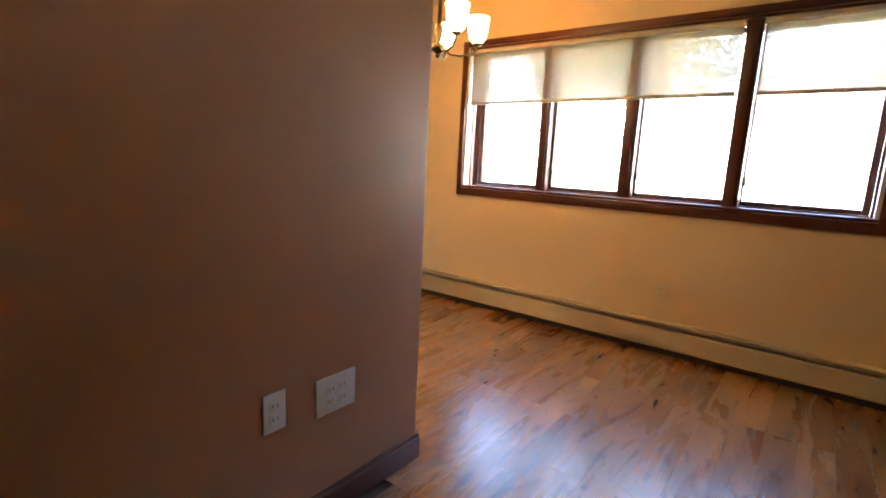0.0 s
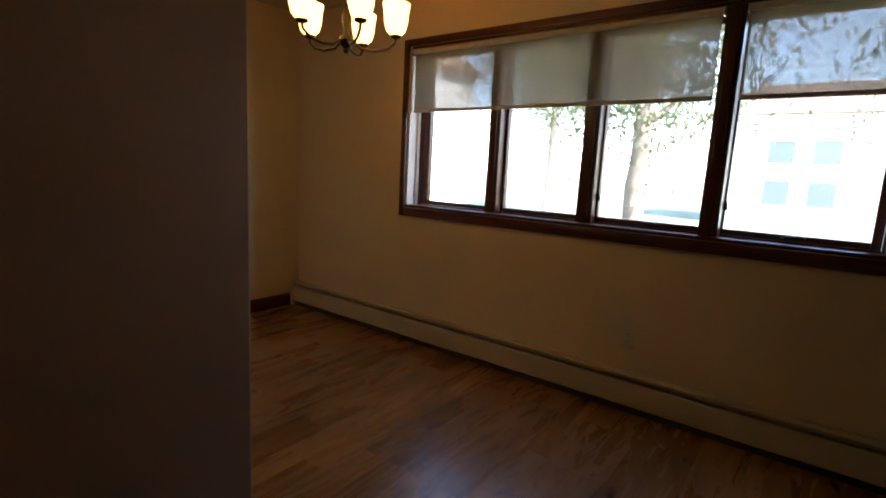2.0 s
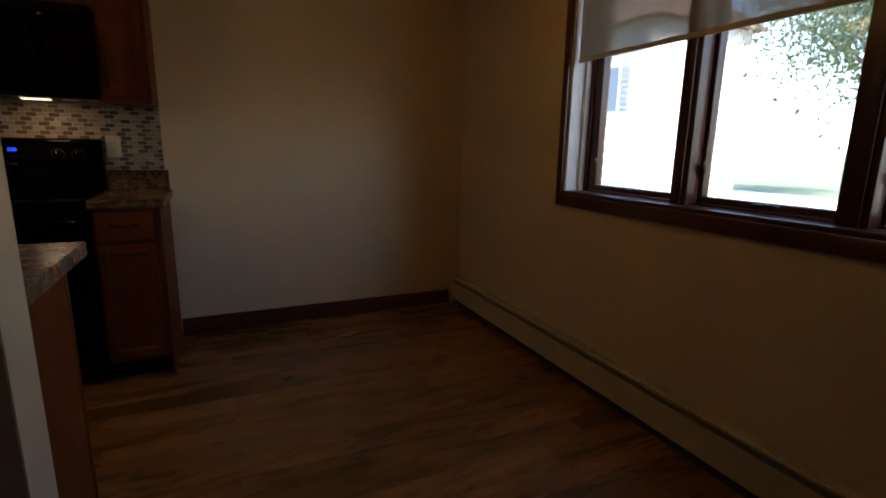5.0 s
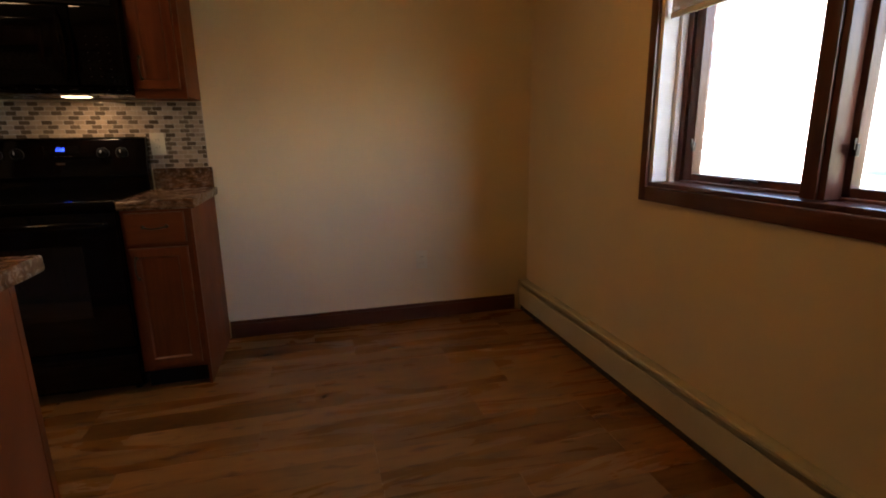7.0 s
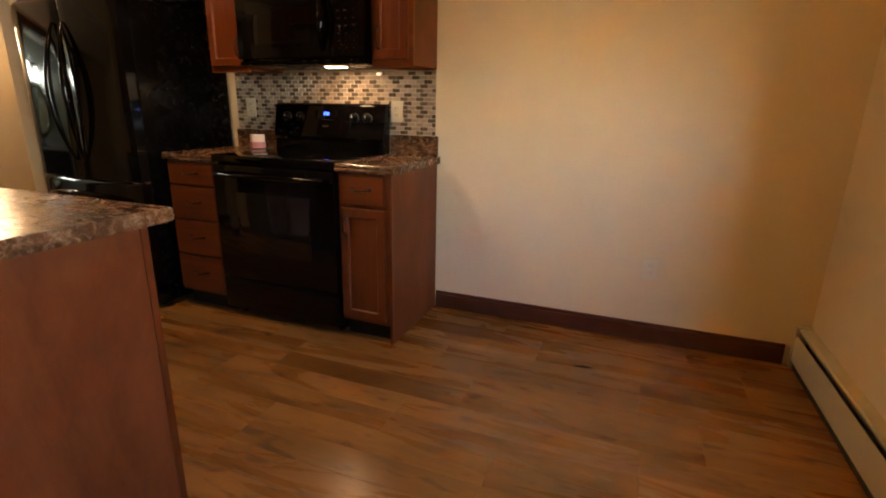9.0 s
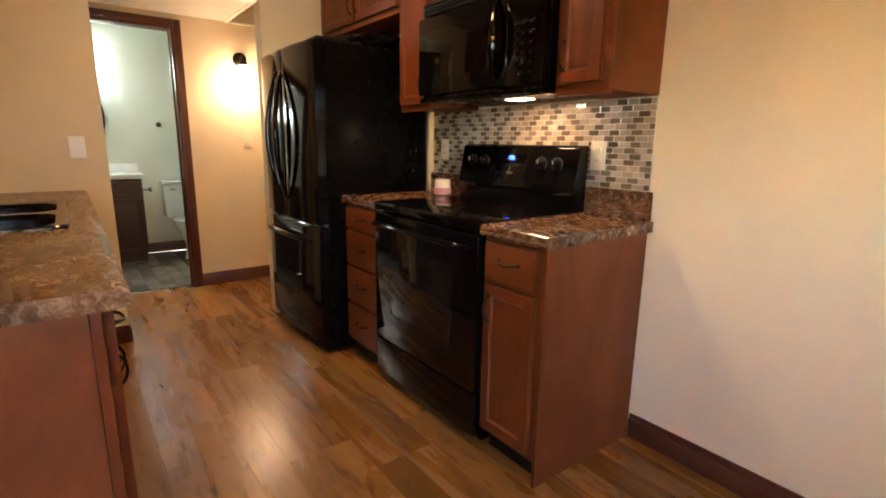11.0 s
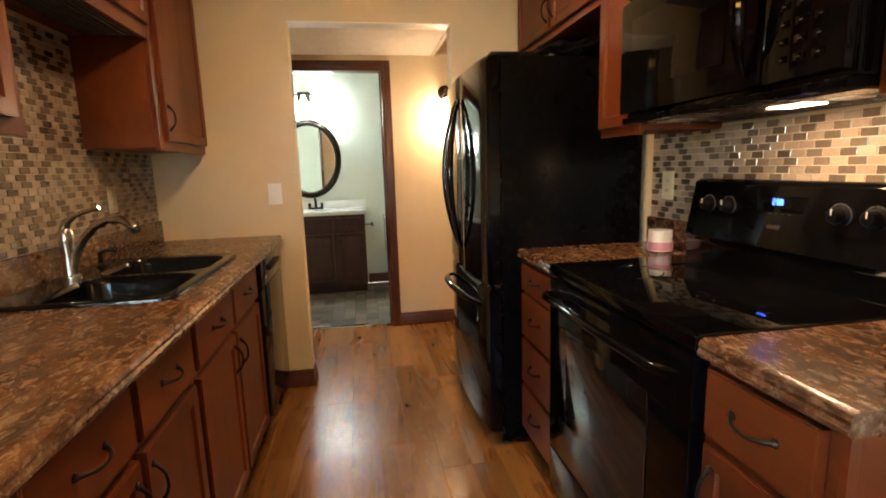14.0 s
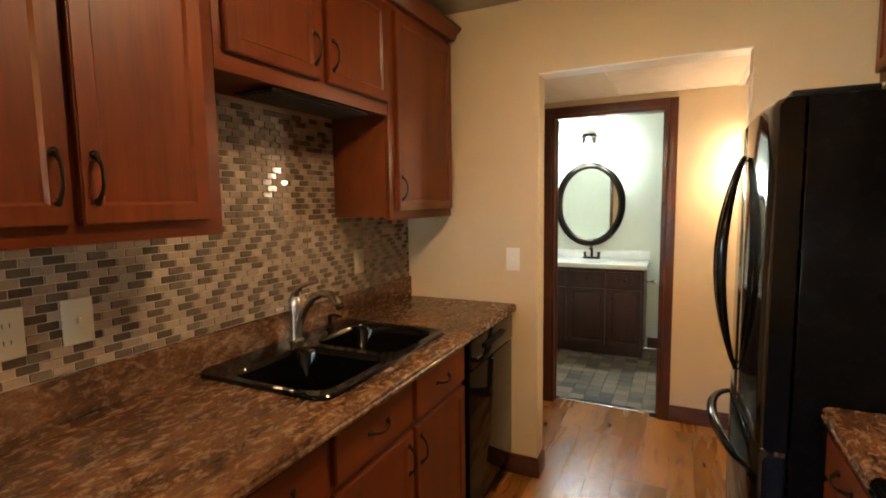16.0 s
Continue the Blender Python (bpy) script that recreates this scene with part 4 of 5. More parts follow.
t = thing("faucet", (-3.255, -2.255, 0.926), "brushed nickel single-lever kitchen faucet on the sink deck", "faucet")
part("base", lathe([(0.03, 0.926), (0.03, 0.931), (0.024, 0.938), (0.021, 1.02), (0.024, 1.06), (0.023, 1.085), (0.015, 1.10), (0.0, 1.103)], (-3.255, -2.255, 0), "z", 20), CHROME, t)
pts = [(-3.252, -2.245, 0.955), (-3.25, -2.225, 1.01), (-3.246, -2.195, 1.06), (-3.242, -2.155, 1.10), (-3.236, -2.11, 1.122), (-3.229, -2.065, 1.122), (-3.222, -2.035, 1.108), (-3.219, -2.02, 1.09)]
part("spout", tube(pts, [0.012, 0.0135, 0.014, 0.014, 0.014, 0.015, 0.0165, 0.0165], 14), CHROME, t)
part("aerator", tube([(-3.219, -2.02, 1.09), (-3.217, -2.012, 1.078)], 0.0145, 14), BLACKPLAST, t)
pts = [(-3.255, -2.257, 1.09), (-3.253, -2.245, 1.118), (-3.249, -2.215, 1.14), (-3.243, -2.17, 1.155), (-3.237, -2.13, 1.165)]
part("lever", tube(pts, [0.017, 0.014, 0.009, 0.007, 0.0085], 12), CHROME, t)
t = thing("soap_dispenser", (-3.45, -2.25, 0.926), "small bronze soap dispenser on the sink deck", "dispenser")
part("body", lathe([(0.018, 0.926), (0.018, 0.932), (0.010, 0.94), (0.009, 0.975), (0.012, 0.98), (0.0, 0.988)], (-3.45, -2.25, 0), "z", 14), BRONZE, t)
part("spout", tube([(-3.45, -2.25, 0.98), (-3.447, -2.22, 0.988), (-3.444, -2.185, 0.982)], [0.007, 0.006, 0.005], 10), BRONZE, t)

# ---- candle ----
t = thing("candle_jar", (-3.105, -0.115, 0.9155), "glass candle jar with pink wax and a paper label", "candle")
part("wax", lathe([(0.043, 0.920), (0.043, 0.955)], (-3.105, -0.115, 0), "z", 24), CANDLE, t, "pink wax")
part("wax_top", lathe([(0.043, 0.9552), (0.043, 1.0), (0.0, 1.001)], (-3.105, -0.115, 0), "z", 24), CANDLEWHITE, t, "pale wax")
part("label", lathe([(0.0478, 0.926), (0.0478, 0.957), (0.0472, 0.957), (0.0472, 0.926)], (-3.105, -0.115, 0), "z", 24, False), LABEL, t, "rose wrap label")
part("jar", lathe([(0.044, 0.9156), (0.047, 0.919), (0.047, 1.008), (0.043, 1.014), (0.043, 1.006)], (-3.105, -0.115, 0), "z", 24), JARGLASS, t, "clear glass jar")
part("lid", lathe([(0.045, 1.0145), (0.045, 1.024), (0.02, 1.028), (0.012, 1.036), (0.013, 1.046), (0.0, 1.049)], (-3.105, -0.115, 0), "z", 24), JARGLASS, t, "clear glass lid")


# ---- plates ----
def wall_plate(x, y, z, face, kind, mat, label, wide=0.072, high=0.116):
    """A cover plate with outlets or a switch; face: the way it looks."""
    ax = {"+y": (1, 0, 0), "-y": (-1, 0, 0), "+x": (0, 1, 0), "-x": (0, -1, 0)}[face]
    nx = {"+y": (0, 1), "-y": (0, -1), "+x": (1, 0), "-x": (-1, 0)}[face]

    def slab(u0, u1, z0, z1, d0, d1):
        xs = sorted((x + ax[0] * u0 + nx[0] * d0, x + ax[0] * u1 + nx[0] * d1))
        ys = sorted((y + ax[1] * u0 + nx[1] * d0, y + ax[1] * u1 + nx[1] * d1))
        return (xs[0], xs[1], ys[0], ys[1], z + z0, z + z1)

    t = thing("light_switch" if kind == "switch" else "outlet", (x, y, z - high / 2), label, "light switch" if kind == "switch" else "outlet", "wall plates")
    part("plate", boxes(slab(-wide / 2, wide / 2, -high / 2, high / 2, 0.0003, 0.006), w=0.002), mat, t)
    gangs = 2 if wide > 0.1 else 1
    for g in range(gangs):
        u = (g - (gangs - 1) / 2) * 0.046
        if kind == "switch":
            part("toggle", boxes(slab(u - 0.005, u + 0.005, -0.004, 0.010, 0.006, 0.016), w=0.002), mat, t)
        else:
            for dz in (-0.02, 0.02):
                o = part("socket", boxes(slab(u - 0.017, u + 0.017, dz - 0.014, dz + 0.014, 0.006, 0.008), w=0.001), mat, t)
                part("slot", boxes(slab(u - 0.008, u - 0.006, dz - 0.005, dz + 0.006, 0.0078, 0.0084), slab(u + 0.006, u + 0.008, dz - 0.005, dz + 0.006, 0.0078, 0.0084)), HEATDARK, o)
        part("screw", boxes(slab(u - 0.003, u + 0.003, -0.003, 0.003, 0.006, 0.0068)) if kind != "switch" else boxes(slab(u - 0.003, u + 0.003, 0.03, 0.036, 0.006, 0.0068), slab(u - 0.003, u + 0.003, -0.036, -0.03, 0.006, 0.0068)), mat, t)
    return t


TS = 0.0075
wall_plate(-2.18, -TS, 1.158, "-y", "outlet", IVORY, "ivory duplex outlet on the mosaic backsplash")
wall_plate(-3.225, -TS, 1.163, "-y", "outlet", IVORY, "ivory duplex outlet on the mosaic backsplash")
wall_plate(-2.55, YK + TS, 1.157, "+y", "switch", IVORY, "ivory toggle switch on the mosaic backsplash")
wall_plate(-2.40, YK + TS, 1.16, "+y", "outlet", IVORY, "ivory duplex outlet on the mosaic backsplash")
wall_plate(-3.77, YK + TS, 1.168, "+y", "outlet", IVORY, "ivory duplex outlet on the mosaic backsplash")
wall_plate(-0.739, 0, 0.40, "-y", "outlet", IVORY, "ivory duplex outlet low on the dining wall")
wall_plate(0, -2.842, 0.39, "-x", "outlet", IVORY, "ivory duplex outlet under the window")
wall_plate(XO, -1.715, 1.147, "+x", "switch", WHITEPLAST, "white toggle switch beside the doorway")
wall_plate(XH, -0.538, 1.192, "+x", "switch", IVORY, "ivory toggle switch below the sconce")
wall_plate(-2.591, YL, 0.442, "-y", "outlet", WHITEPLAST, "white outlet low on the taupe wall")
wall_plate(-2.37, YL, 0.422, "-y", "outlet", WHITEPLAST, "white double outlet low on the taupe wall", 0.155, 0.122)

# ---- baseboard heater ----
t = thing("baseboard_heater", (-0.03, -3.2, 0), "long cream enamelled hot-water baseboard heater under the window", "heater")
HY0, HY1 = -6.4, -0.035
part("back_plate", boxes((-0.006, -0.001, HY0, HY1, 0.0, 0.205)), HEATER, t)
bm = bmesh.new()
for prof in ([(-0.058, 0.036), (-0.064, 0.040), (-0.066, 0.150), (-0.060, 0.168), (-0.056, 0.168), (-0.060, 0.148), (-0.058, 0.042)],
             [(-0.006, 0.208), (-0.050, 0.206), (-0.056, 0.200), (-0.056, 0.194), (-0.050, 0.198), (-0.006, 0.199)]):
    ends = [[bm.verts.new((x, y, z)) for x, z in prof] for y in (HY0, HY1)]
    for i in range(len(prof)):
        j = (i + 1) % len(prof)
        bm.faces.new((ends[0][i], ends[0][j], ends[1][j], ends[1][i]))
    bm.faces.new(ends[0]), bm.faces.new(ends[1])
bmesh.ops.recalc_face_normals(bm, faces=bm.faces)
part("front_panel", bm, HEATER, t)
part("damper", boxes((-0.044, -0.020, HY0, HY1, 0.178, 0.182)), HEATER, t)
part("fin_element", boxes((-0.05, -0.012, HY0, HY1, 0.06, 0.13)), HEATDARK, t)
# dark strip painting the shade in the open gap under the front panel
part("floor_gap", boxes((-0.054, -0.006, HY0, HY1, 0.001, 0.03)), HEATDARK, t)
part("end_cap", boxes((-0.068, -0.001, HY1, HY1 + 0.022, 0.0, 0.212), w=0.004), HEATER, t)

# ---- chandelier ----
CX, CY = -1.02, -1.72
t = thing("chandelier", (CX, CY, CEIL_Z), "bronze five-arm chandelier with lit frosted glass shades", "chandelier")
part("canopy", lathe([(0.065, CEIL_Z - 0.001), (0.065, CEIL_Z - 0.012), (0.03, CEIL_Z - 0.03), (0.012, CEIL_Z - 0.035)], (CX, CY, 0), "z", 20), BRONZE, t)
part("stem", lathe([(0.007, CEIL_Z - 0.03), (0.007, 2.115), (0.016, 2.095), (0.010, 2.055), (0.012, 1.935), (0.024, 1.885), (0.012, 1.825), (0.018, 1.8)], (CX, CY, 0), "z", 14), BRONZE, t)
part("finial", lathe([(0.030, 1.807), (0.036, 1.79), (0.026, 1.767), (0.013, 1.757), (0.017, 1.747), (0.009, 1.735), (0.0, 1.732)], (CX, CY, 0), "z", 18), BRONZE, t)
for ang in (27, -45, -117, 171, 99):
    ca, sa = math.cos(radians(ang)), math.sin(radians(ang))
    pts = [(CX + ca * r, CY + sa * r, z) for r, z in ((0.02, 1.795), (0.07, 1.76), (0.13, 1.755), (0.19, 1.77), (0.22, 1.795), (0.225, 1.817))]
    part("arm", tube(pts, 0.0065, 8), BRONZE, t)
    c = (CX + ca * 0.225, CY + sa * 0.225, 0)
    part("socket_cup", lathe([(0.008, 1.813), (0.026, 1.821), (0.028, 1.829), (0.02, 1.835)], c, "z", 16), BRONZE, t)
    part("glass_shade", lathe([(0.024, 1.831), (0.044, 1.85), (0.055, 1.89), (0.058, 1.93), (0.065, 1.97), (0.062, 1.97), (0.054, 1.93), (0.050, 1.89), (0.03, 1.85)], c, "z", 20, False), FROST, t, "lit frosted tulip shade")
    lamp("chandelier_glow", "POINT", 0.066, WARM, pose(c[0], c[1], 1.925), 0.03)

# ---- kitchen ceiling light ----
t = thing("ceiling_light", (-2.95, -1.12, CEIL_Z), "round flush frosted ceiling light, lit", "ceiling light")
part("pan", lathe([(0.17, CEIL_Z - 0.001), (0.17, CEIL_Z - 0.022), (0.15, CEIL_Z - 0.026)], (-2.95, -1.12, 0), "z", 28), BRONZE, t)
part("diffuser", lathe([(0.155, CEIL_Z - 0.024), (0.145, CEIL_Z - 0.055), (0.10, CEIL_Z - 0.082), (0.0, CEIL_Z - 0.092)], (-2.95, -1.12, 0), "z", 28), DOME, t, "lit frosted dome")
lamp("ceiling_light_glow", "AREA", 0.132, (1.0, 0.68, 0.36), pose(-2.95, -1.12, CEIL_Z - 0.10), 0.26)

# ---- hall sconce ----
t = thing("wall_sconce", (XH, -0.56, 1.80), "bronze wall sconce with a lit glass shade", "wall lamp")
part("back_plate", lathe([(0.055, 0.001), (0.055, 0.012), (0.03, 0.022), (0.0, 0.024)], (XH, -0.56, 1.83), "x", 20), BRONZE, t)
part("arm", tube([(XH + 0.02, -0.56, 1.83), (XH + 0.07, -0.56, 1.85), (XH + 0.10, -0.56, 1.835), (XH + 0.105, -0.56, 1.80)], 0.008, 10), BRONZE, t)
part("fitter", lathe([(0.02, 1.812), (0.034, 1.80), (0.036, 1.775)], (XH + 0.105, -0.56, 0), "z", 16), BRONZE, t)
part("glass_shade", lathe([(0.034, 1.776), (0.05, 1.74), (0.062, 1.69), (0.072, 1.655), (0.069, 1.655), (0.058, 1.69), (0.046, 1.74), (0.03, 1.774)], (XH + 0.105, -0.56, 0), "z", 20, False), SCONCEGLASS, t, "lit bell glass shade")
lamp("sconce_glow", "POINT", 0.19, (1.0, 0.82, 0.56), pose(XH + 0.12, -0.56, 1.63), 0.05)

# ---- bathroom ----
VA, VB, VF = -2.25, -1.205, -6.445
t = thing("vanity", ((VF + XB) / 2, -1.73, 0), "dark wood bathroom vanity with a door and drawers", "vanity")
part("body", boxes((XB + 0.002, VF - 0.02, VA, VB - 0.01, 0.09, 0.82), (XB + 0.002, VF - 0.09, VA, VB - 0.02, 0.0, 0.09)), VANITYWOOD, t)


def xfront(name, parent, y0, y1, z0, z1, panel=True):
    bm = bmesh.new()
    box(bm, VF - 0.02, VF, y0, y1, z0, z1)
    bmesh.ops.recalc_face_normals(bm, faces=bm.faces)
    f = [q for q in bm.faces if q.normal.x > 0.9]
    if panel:
        bmesh.ops.inset_region(bm, faces=f, thickness=0.045, depth=0)
        bmesh.ops.inset_region(bm, faces=f, thickness=0.01, depth=-0.008)
        bmesh.ops.inset_region(bm, faces=f, thickness=0.02, depth=0.006)
    return part(name, bm, VANITYWOOD, parent, smooth=25)


for y0, y1 in ((-1.51, -1.235), (-1.86, -1.54), (-2.21, -1.89)):
    f = xfront("drawer_front", t, y0, y1, 0.655, 0.79, False)
    part("knob", lathe([(0.006, 0.0), (0.006, 0.012), (0.014, 0.016), (0.014, 0.024), (0.0, 0.028)], (VF, (y0 + y1) / 2, 0.722), "x", 12), BRONZE, f)
    f = xfront("door", t, y0, y1, 0.115, 0.63)
    part("knob", lathe([(0.006, 0.0), (0.006, 0.012), (0.014, 0.016), (0.014, 0.024), (0.0, 0.028)], (VF, y0 + 0.03, 0.56), "x", 12), BRONZE, f)
t = thing("bathroom_counter", (-6.68, -1.73, 0.82), "white cultured marble vanity top with a basin", "counter")
part("slab", boxes((XB + 0.002, VF + 0.02, VA - 0.01, VB + 0.01, 0.8205, 0.862), w=0.008), MARBLE, t)
part("backsplash", boxes((XB + 0.002, XB + 0.022, VA - 0.01, VB + 0.01, 0.8625, 0.945), w=0.004), MARBLE, t)
part("basin", lathe([(0.20, 0.864), (0.185, 0.8635), (0.15, 0.8625), (0.0, 0.8622)], (-6.64, -1.73, 0), "z", 28), CERAMIC, t)
t = thing("bathroom_faucet", (-6.82, -1.72, 0.862), "dark bronze two-handle bathroom faucet", "faucet")
part("base", boxes((-6.85, -6.79, -1.80, -1.64, 0.8625, 0.884), w=0.008), BRONZE, t)
part("spout", tube([(-6.82, -1.72, 0.884), (-6.815, -1.72, 0.96), (-6.78, -1.72, 0.985), (-6.73, -1.72, 0.965)], [0.014, 0.012, 0.012, 0.011], 12), BRONZE, t)
for y in (-1.785, -1.655):
    part("handle", lathe([(0.016, 0.884), (0.012, 0.91), (0.018, 0.925), (0.0, 0.935)], (-6.82, y, 0), "z", 12), BRONZE, t)


def oval(ry, rz, x0, x1, cy, cz, inner=None, n=48):
    bm = bmesh.new()
    prof = inner or [(1.0, x0), (1.0, x1)]
    rings = []
    for k, x, dr in prof:
        rings.append([bm.verts.new((x, cy + (ry * k + dr) * math.cos(2 * math.pi * i / n), cz + (rz * k + dr) * math.sin(2 * math.pi * i / n))) for i in range(n)])
    return bm, rings, n


t = thing("mirror", (XB, -1.76, 0.97), "oval bathroom mirror in a dark ridged wooden frame", "mirror")
bm, rings, nn = oval(0.27, 0.35, 0, 0, -1.76, 1.395, [(1, XB + 0.004, 0.065), (1, XB + 0.022, 0.065), (1, XB + 0.034, 0.052), (1, XB + 0.026, 0.042), (1, XB + 0.036, 0.03), (1, XB + 0.034, 0.012), (1, XB + 0.018, 0.0), (1, XB + 0.004, 0.0)])
for a, b in zip(rings, rings[1:] + rings[:1]):
    for i in range(nn):
        bm.faces.new((a[i], a[(i + 1) % nn], b[(i + 1) % nn], b[i]))
bmesh.ops.recalc_face_normals(bm, faces=bm.faces)
part("frame", bm, BRONZE, t, "dark ridged oval frame")
bm, rings, nn = oval(0.27, 0.35, 0, 0, -1.76, 1.395, [(1, XB + 0.014, 0.002)])
f = bm.faces.new(rings[0])
if f.calc_center_median().x < 0:
    bmesh.ops.recalc_face_normals(bm, faces=bm.faces)
part("mirror_glass", bm, MIRROR, t, "silvered mirror glass", smooth=0)

t = thing("vanity_light", (XB, -1.77, 2.0), "dark bronze vanity light bar with three lit glass shades", "wall lamp")
part("back_plate", boxes((XB + 0.001, XB + 0.03, -1.835, -1.705, 1.985, 2.085), w=0.004), BRONZE, t)
part("bar", tube([(XB + 0.06, -2.03, 2.05), (XB + 0.06, -1.51, 2.05)], 0.007, 10), BRONZE, t)
part("bar_arm", tube([(XB + 0.02, -1.77, 2.04), (XB + 0.062, -1.77, 2.05)], 0.01, 10), BRONZE, t)
for y in (-1.99, -1.77, -1.55):
    part("glass_shade", lathe([(0.016, 2.045), (0.018, 2.0), (0.034, 1.985), (0.046, 1.94), (0.052, 1.89), (0.048, 1.89), (0.030, 1.985)], (XB + 0.07, y, 0), "z", 18, False), BATHBULB, t, "lit white glass shade")
for y in (-1.99, -1.77, -1.55):
    lamp("vanity_glow", "POINT", 0.075, COOL, pose(XB + 0.10, y, 1.865), 0.05)

t = thing("toilet", (-6.6, -0.78, 0), "white ceramic toilet beside the vanity", "toilet")
part("tank", boxes((XB + 0.03, XB + 0.22, -1.005, -0.575, 0.39, 0.735), w=0.02, seg=3), CERAMIC, t)
part("tank_lid", boxes((XB + 0.02, XB + 0.232, -1.015, -0.565, 0.7355, 0.768), w=0.010, seg=3), CERAMIC, t)
part("bowl", lathe([(0.12, 0.0), (0.11, 0.05), (0.10, 0.15), (0.15, 0.28), (0.19, 0.37), (0.195, 0.39), (0.15, 0.39)], (-6.42, -0.79, 0), "z", 24), CERAMIC, t)
part("seat", lathe([(0.19, 0.3905), (0.20, 0.40), (0.19, 0.415), (0.0, 0.42)], (-6.42, -0.79, 0), "z", 24), CERAMIC, t)
part("flush_lever", tube([(XB + 0.222, -0.95, 0.69), (XB + 0.24, -0.95, 0.69), (XB + 0.245, -0.90, 0.685)], 0.006, 8), STEEL, t)
t = thing("paper_holder", (-6.60, -1.18, 0.68), "chrome paper holder with a roll on the vanity side", "paper holder")
part("post", tube([(-6.60, -1.214, 0.70), (-6.60, -1.15, 0.70)], 0.009, 10), STEEL, t)
part("knob", lathe([(0.012, 0.0), (0.024, 0.01), (0.022, 0.03), (0.0, 0.036)], (-6.60, -1.152, 0.70), "y", 14), STEEL, t)
t = thing("towel_hook", (XB, -0.965, 1.31), "dark bronze towel hook on the bathroom wall", "hook")
part("plate", lathe([(0.025, 0.001), (0.022, 0.012), (0.0, 0.014)], (XB, -0.965, 1.34), "x", 14), BRONZE, t)
part("hook", tube([(XB + 0.012, -0.965, 1.34), (XB + 0.05, -0.965, 1.335), (XB + 0.06, -0.965, 1.355)], 0.007, 8), BRONZE, t)

# ---- outside ----
solo("ground", boxes((0.45, 900, -700, 700, -0.9, -0.55), (-700, 0.45, 12, 700, -0.9, -0.55), (-700, 0.45, -700, -12, -0.9, -0.55)), GRASS, "sunlit lawn outside the window", "ground", kind="structure")
solo("road", boxes((13, 20, -300, 300, -0.548, -0.53)), ROAD, "pale concrete street beyond the lawn", "road", kind="structure")


def tree(x, y, h, r, label, seed):
    rnd = random.Random(seed)
    t = thing("tree", (x, y, -0.55), label, "tree", "street trees")
    pts = [(x + rnd.uniform(-0.04, 0.04), y + rnd.uniform(-0.04, 0.04), -0.6 + h * 0.62 * i / 8) for i in range(9)]
    bm = tube(pts, [r * (1.35 if i == 0 else 1 - 0.055 * i) for i in range(9)], 12)
    tips = []
    for i in range(9):
        a = rnd.uniform(0, 2 * math.pi)
        z0 = -0.55 + h * rnd.uniform(0.36, 0.6)
        ln = h * rnd.uniform(0.22, 0.38)
        q = [(x + math.cos(a) * ln * u, y + math.sin(a) * ln * u, z0 + ln * 0.8 * u - 0.2 * u * u) for u in (0, 0.3, 0.6, 1.0)]
        tube(q, [r * 0.45, r * 0.33, r * 0.22, r * 0.08], 7, bm)
        tips += q[1:]
    part("trunk", bm, BARK, t)
    me, vs, fs = None, [], []
    for k in range(16000):
        cx, cy, cz = rnd.choice(tips)
        px, py, pz = (rnd.gauss(c, h * 0.085) for c in (cx, cy, cz))
        sz = rnd.uniform(0.035, 0.075) * (h / 7.5)
        e = Euler((rnd.uniform(0, 6.3), rnd.uniform(0, 6.3), rnd.uniform(0, 6.3))).to_matrix()
        b0 = len(vs)
        for u, v in ((-1, 0), (0, -0.55), (1, 0), (0, 0.55)):
            w = e @ Vector((u * sz, v * sz, 0))
            vs.append((px + w.x, py + w.y, pz + w.z))
        fs.append((b0, b0 + 1, b0 + 2, b0 + 3))
    me = bpy.data.meshes.new("crown")
    me.from_pydata([(a - x, b - y, c + 0.55) for a, b, c in vs], [], fs)
    me.materials.append(LEAF)
    ob = new("crown", me)
    ob.parent = t


tree(7.0, -0.8, 7.5, 0.21, "tall lawn tree with a bare grey-brown trunk", 1)
tree(19.0, 6.6, 11.5, 0.2, "tall leafy tree across the street", 2)
tree(11.5, -7.0, 7.0, 0.22, "leafy tree across the lawn", 3)


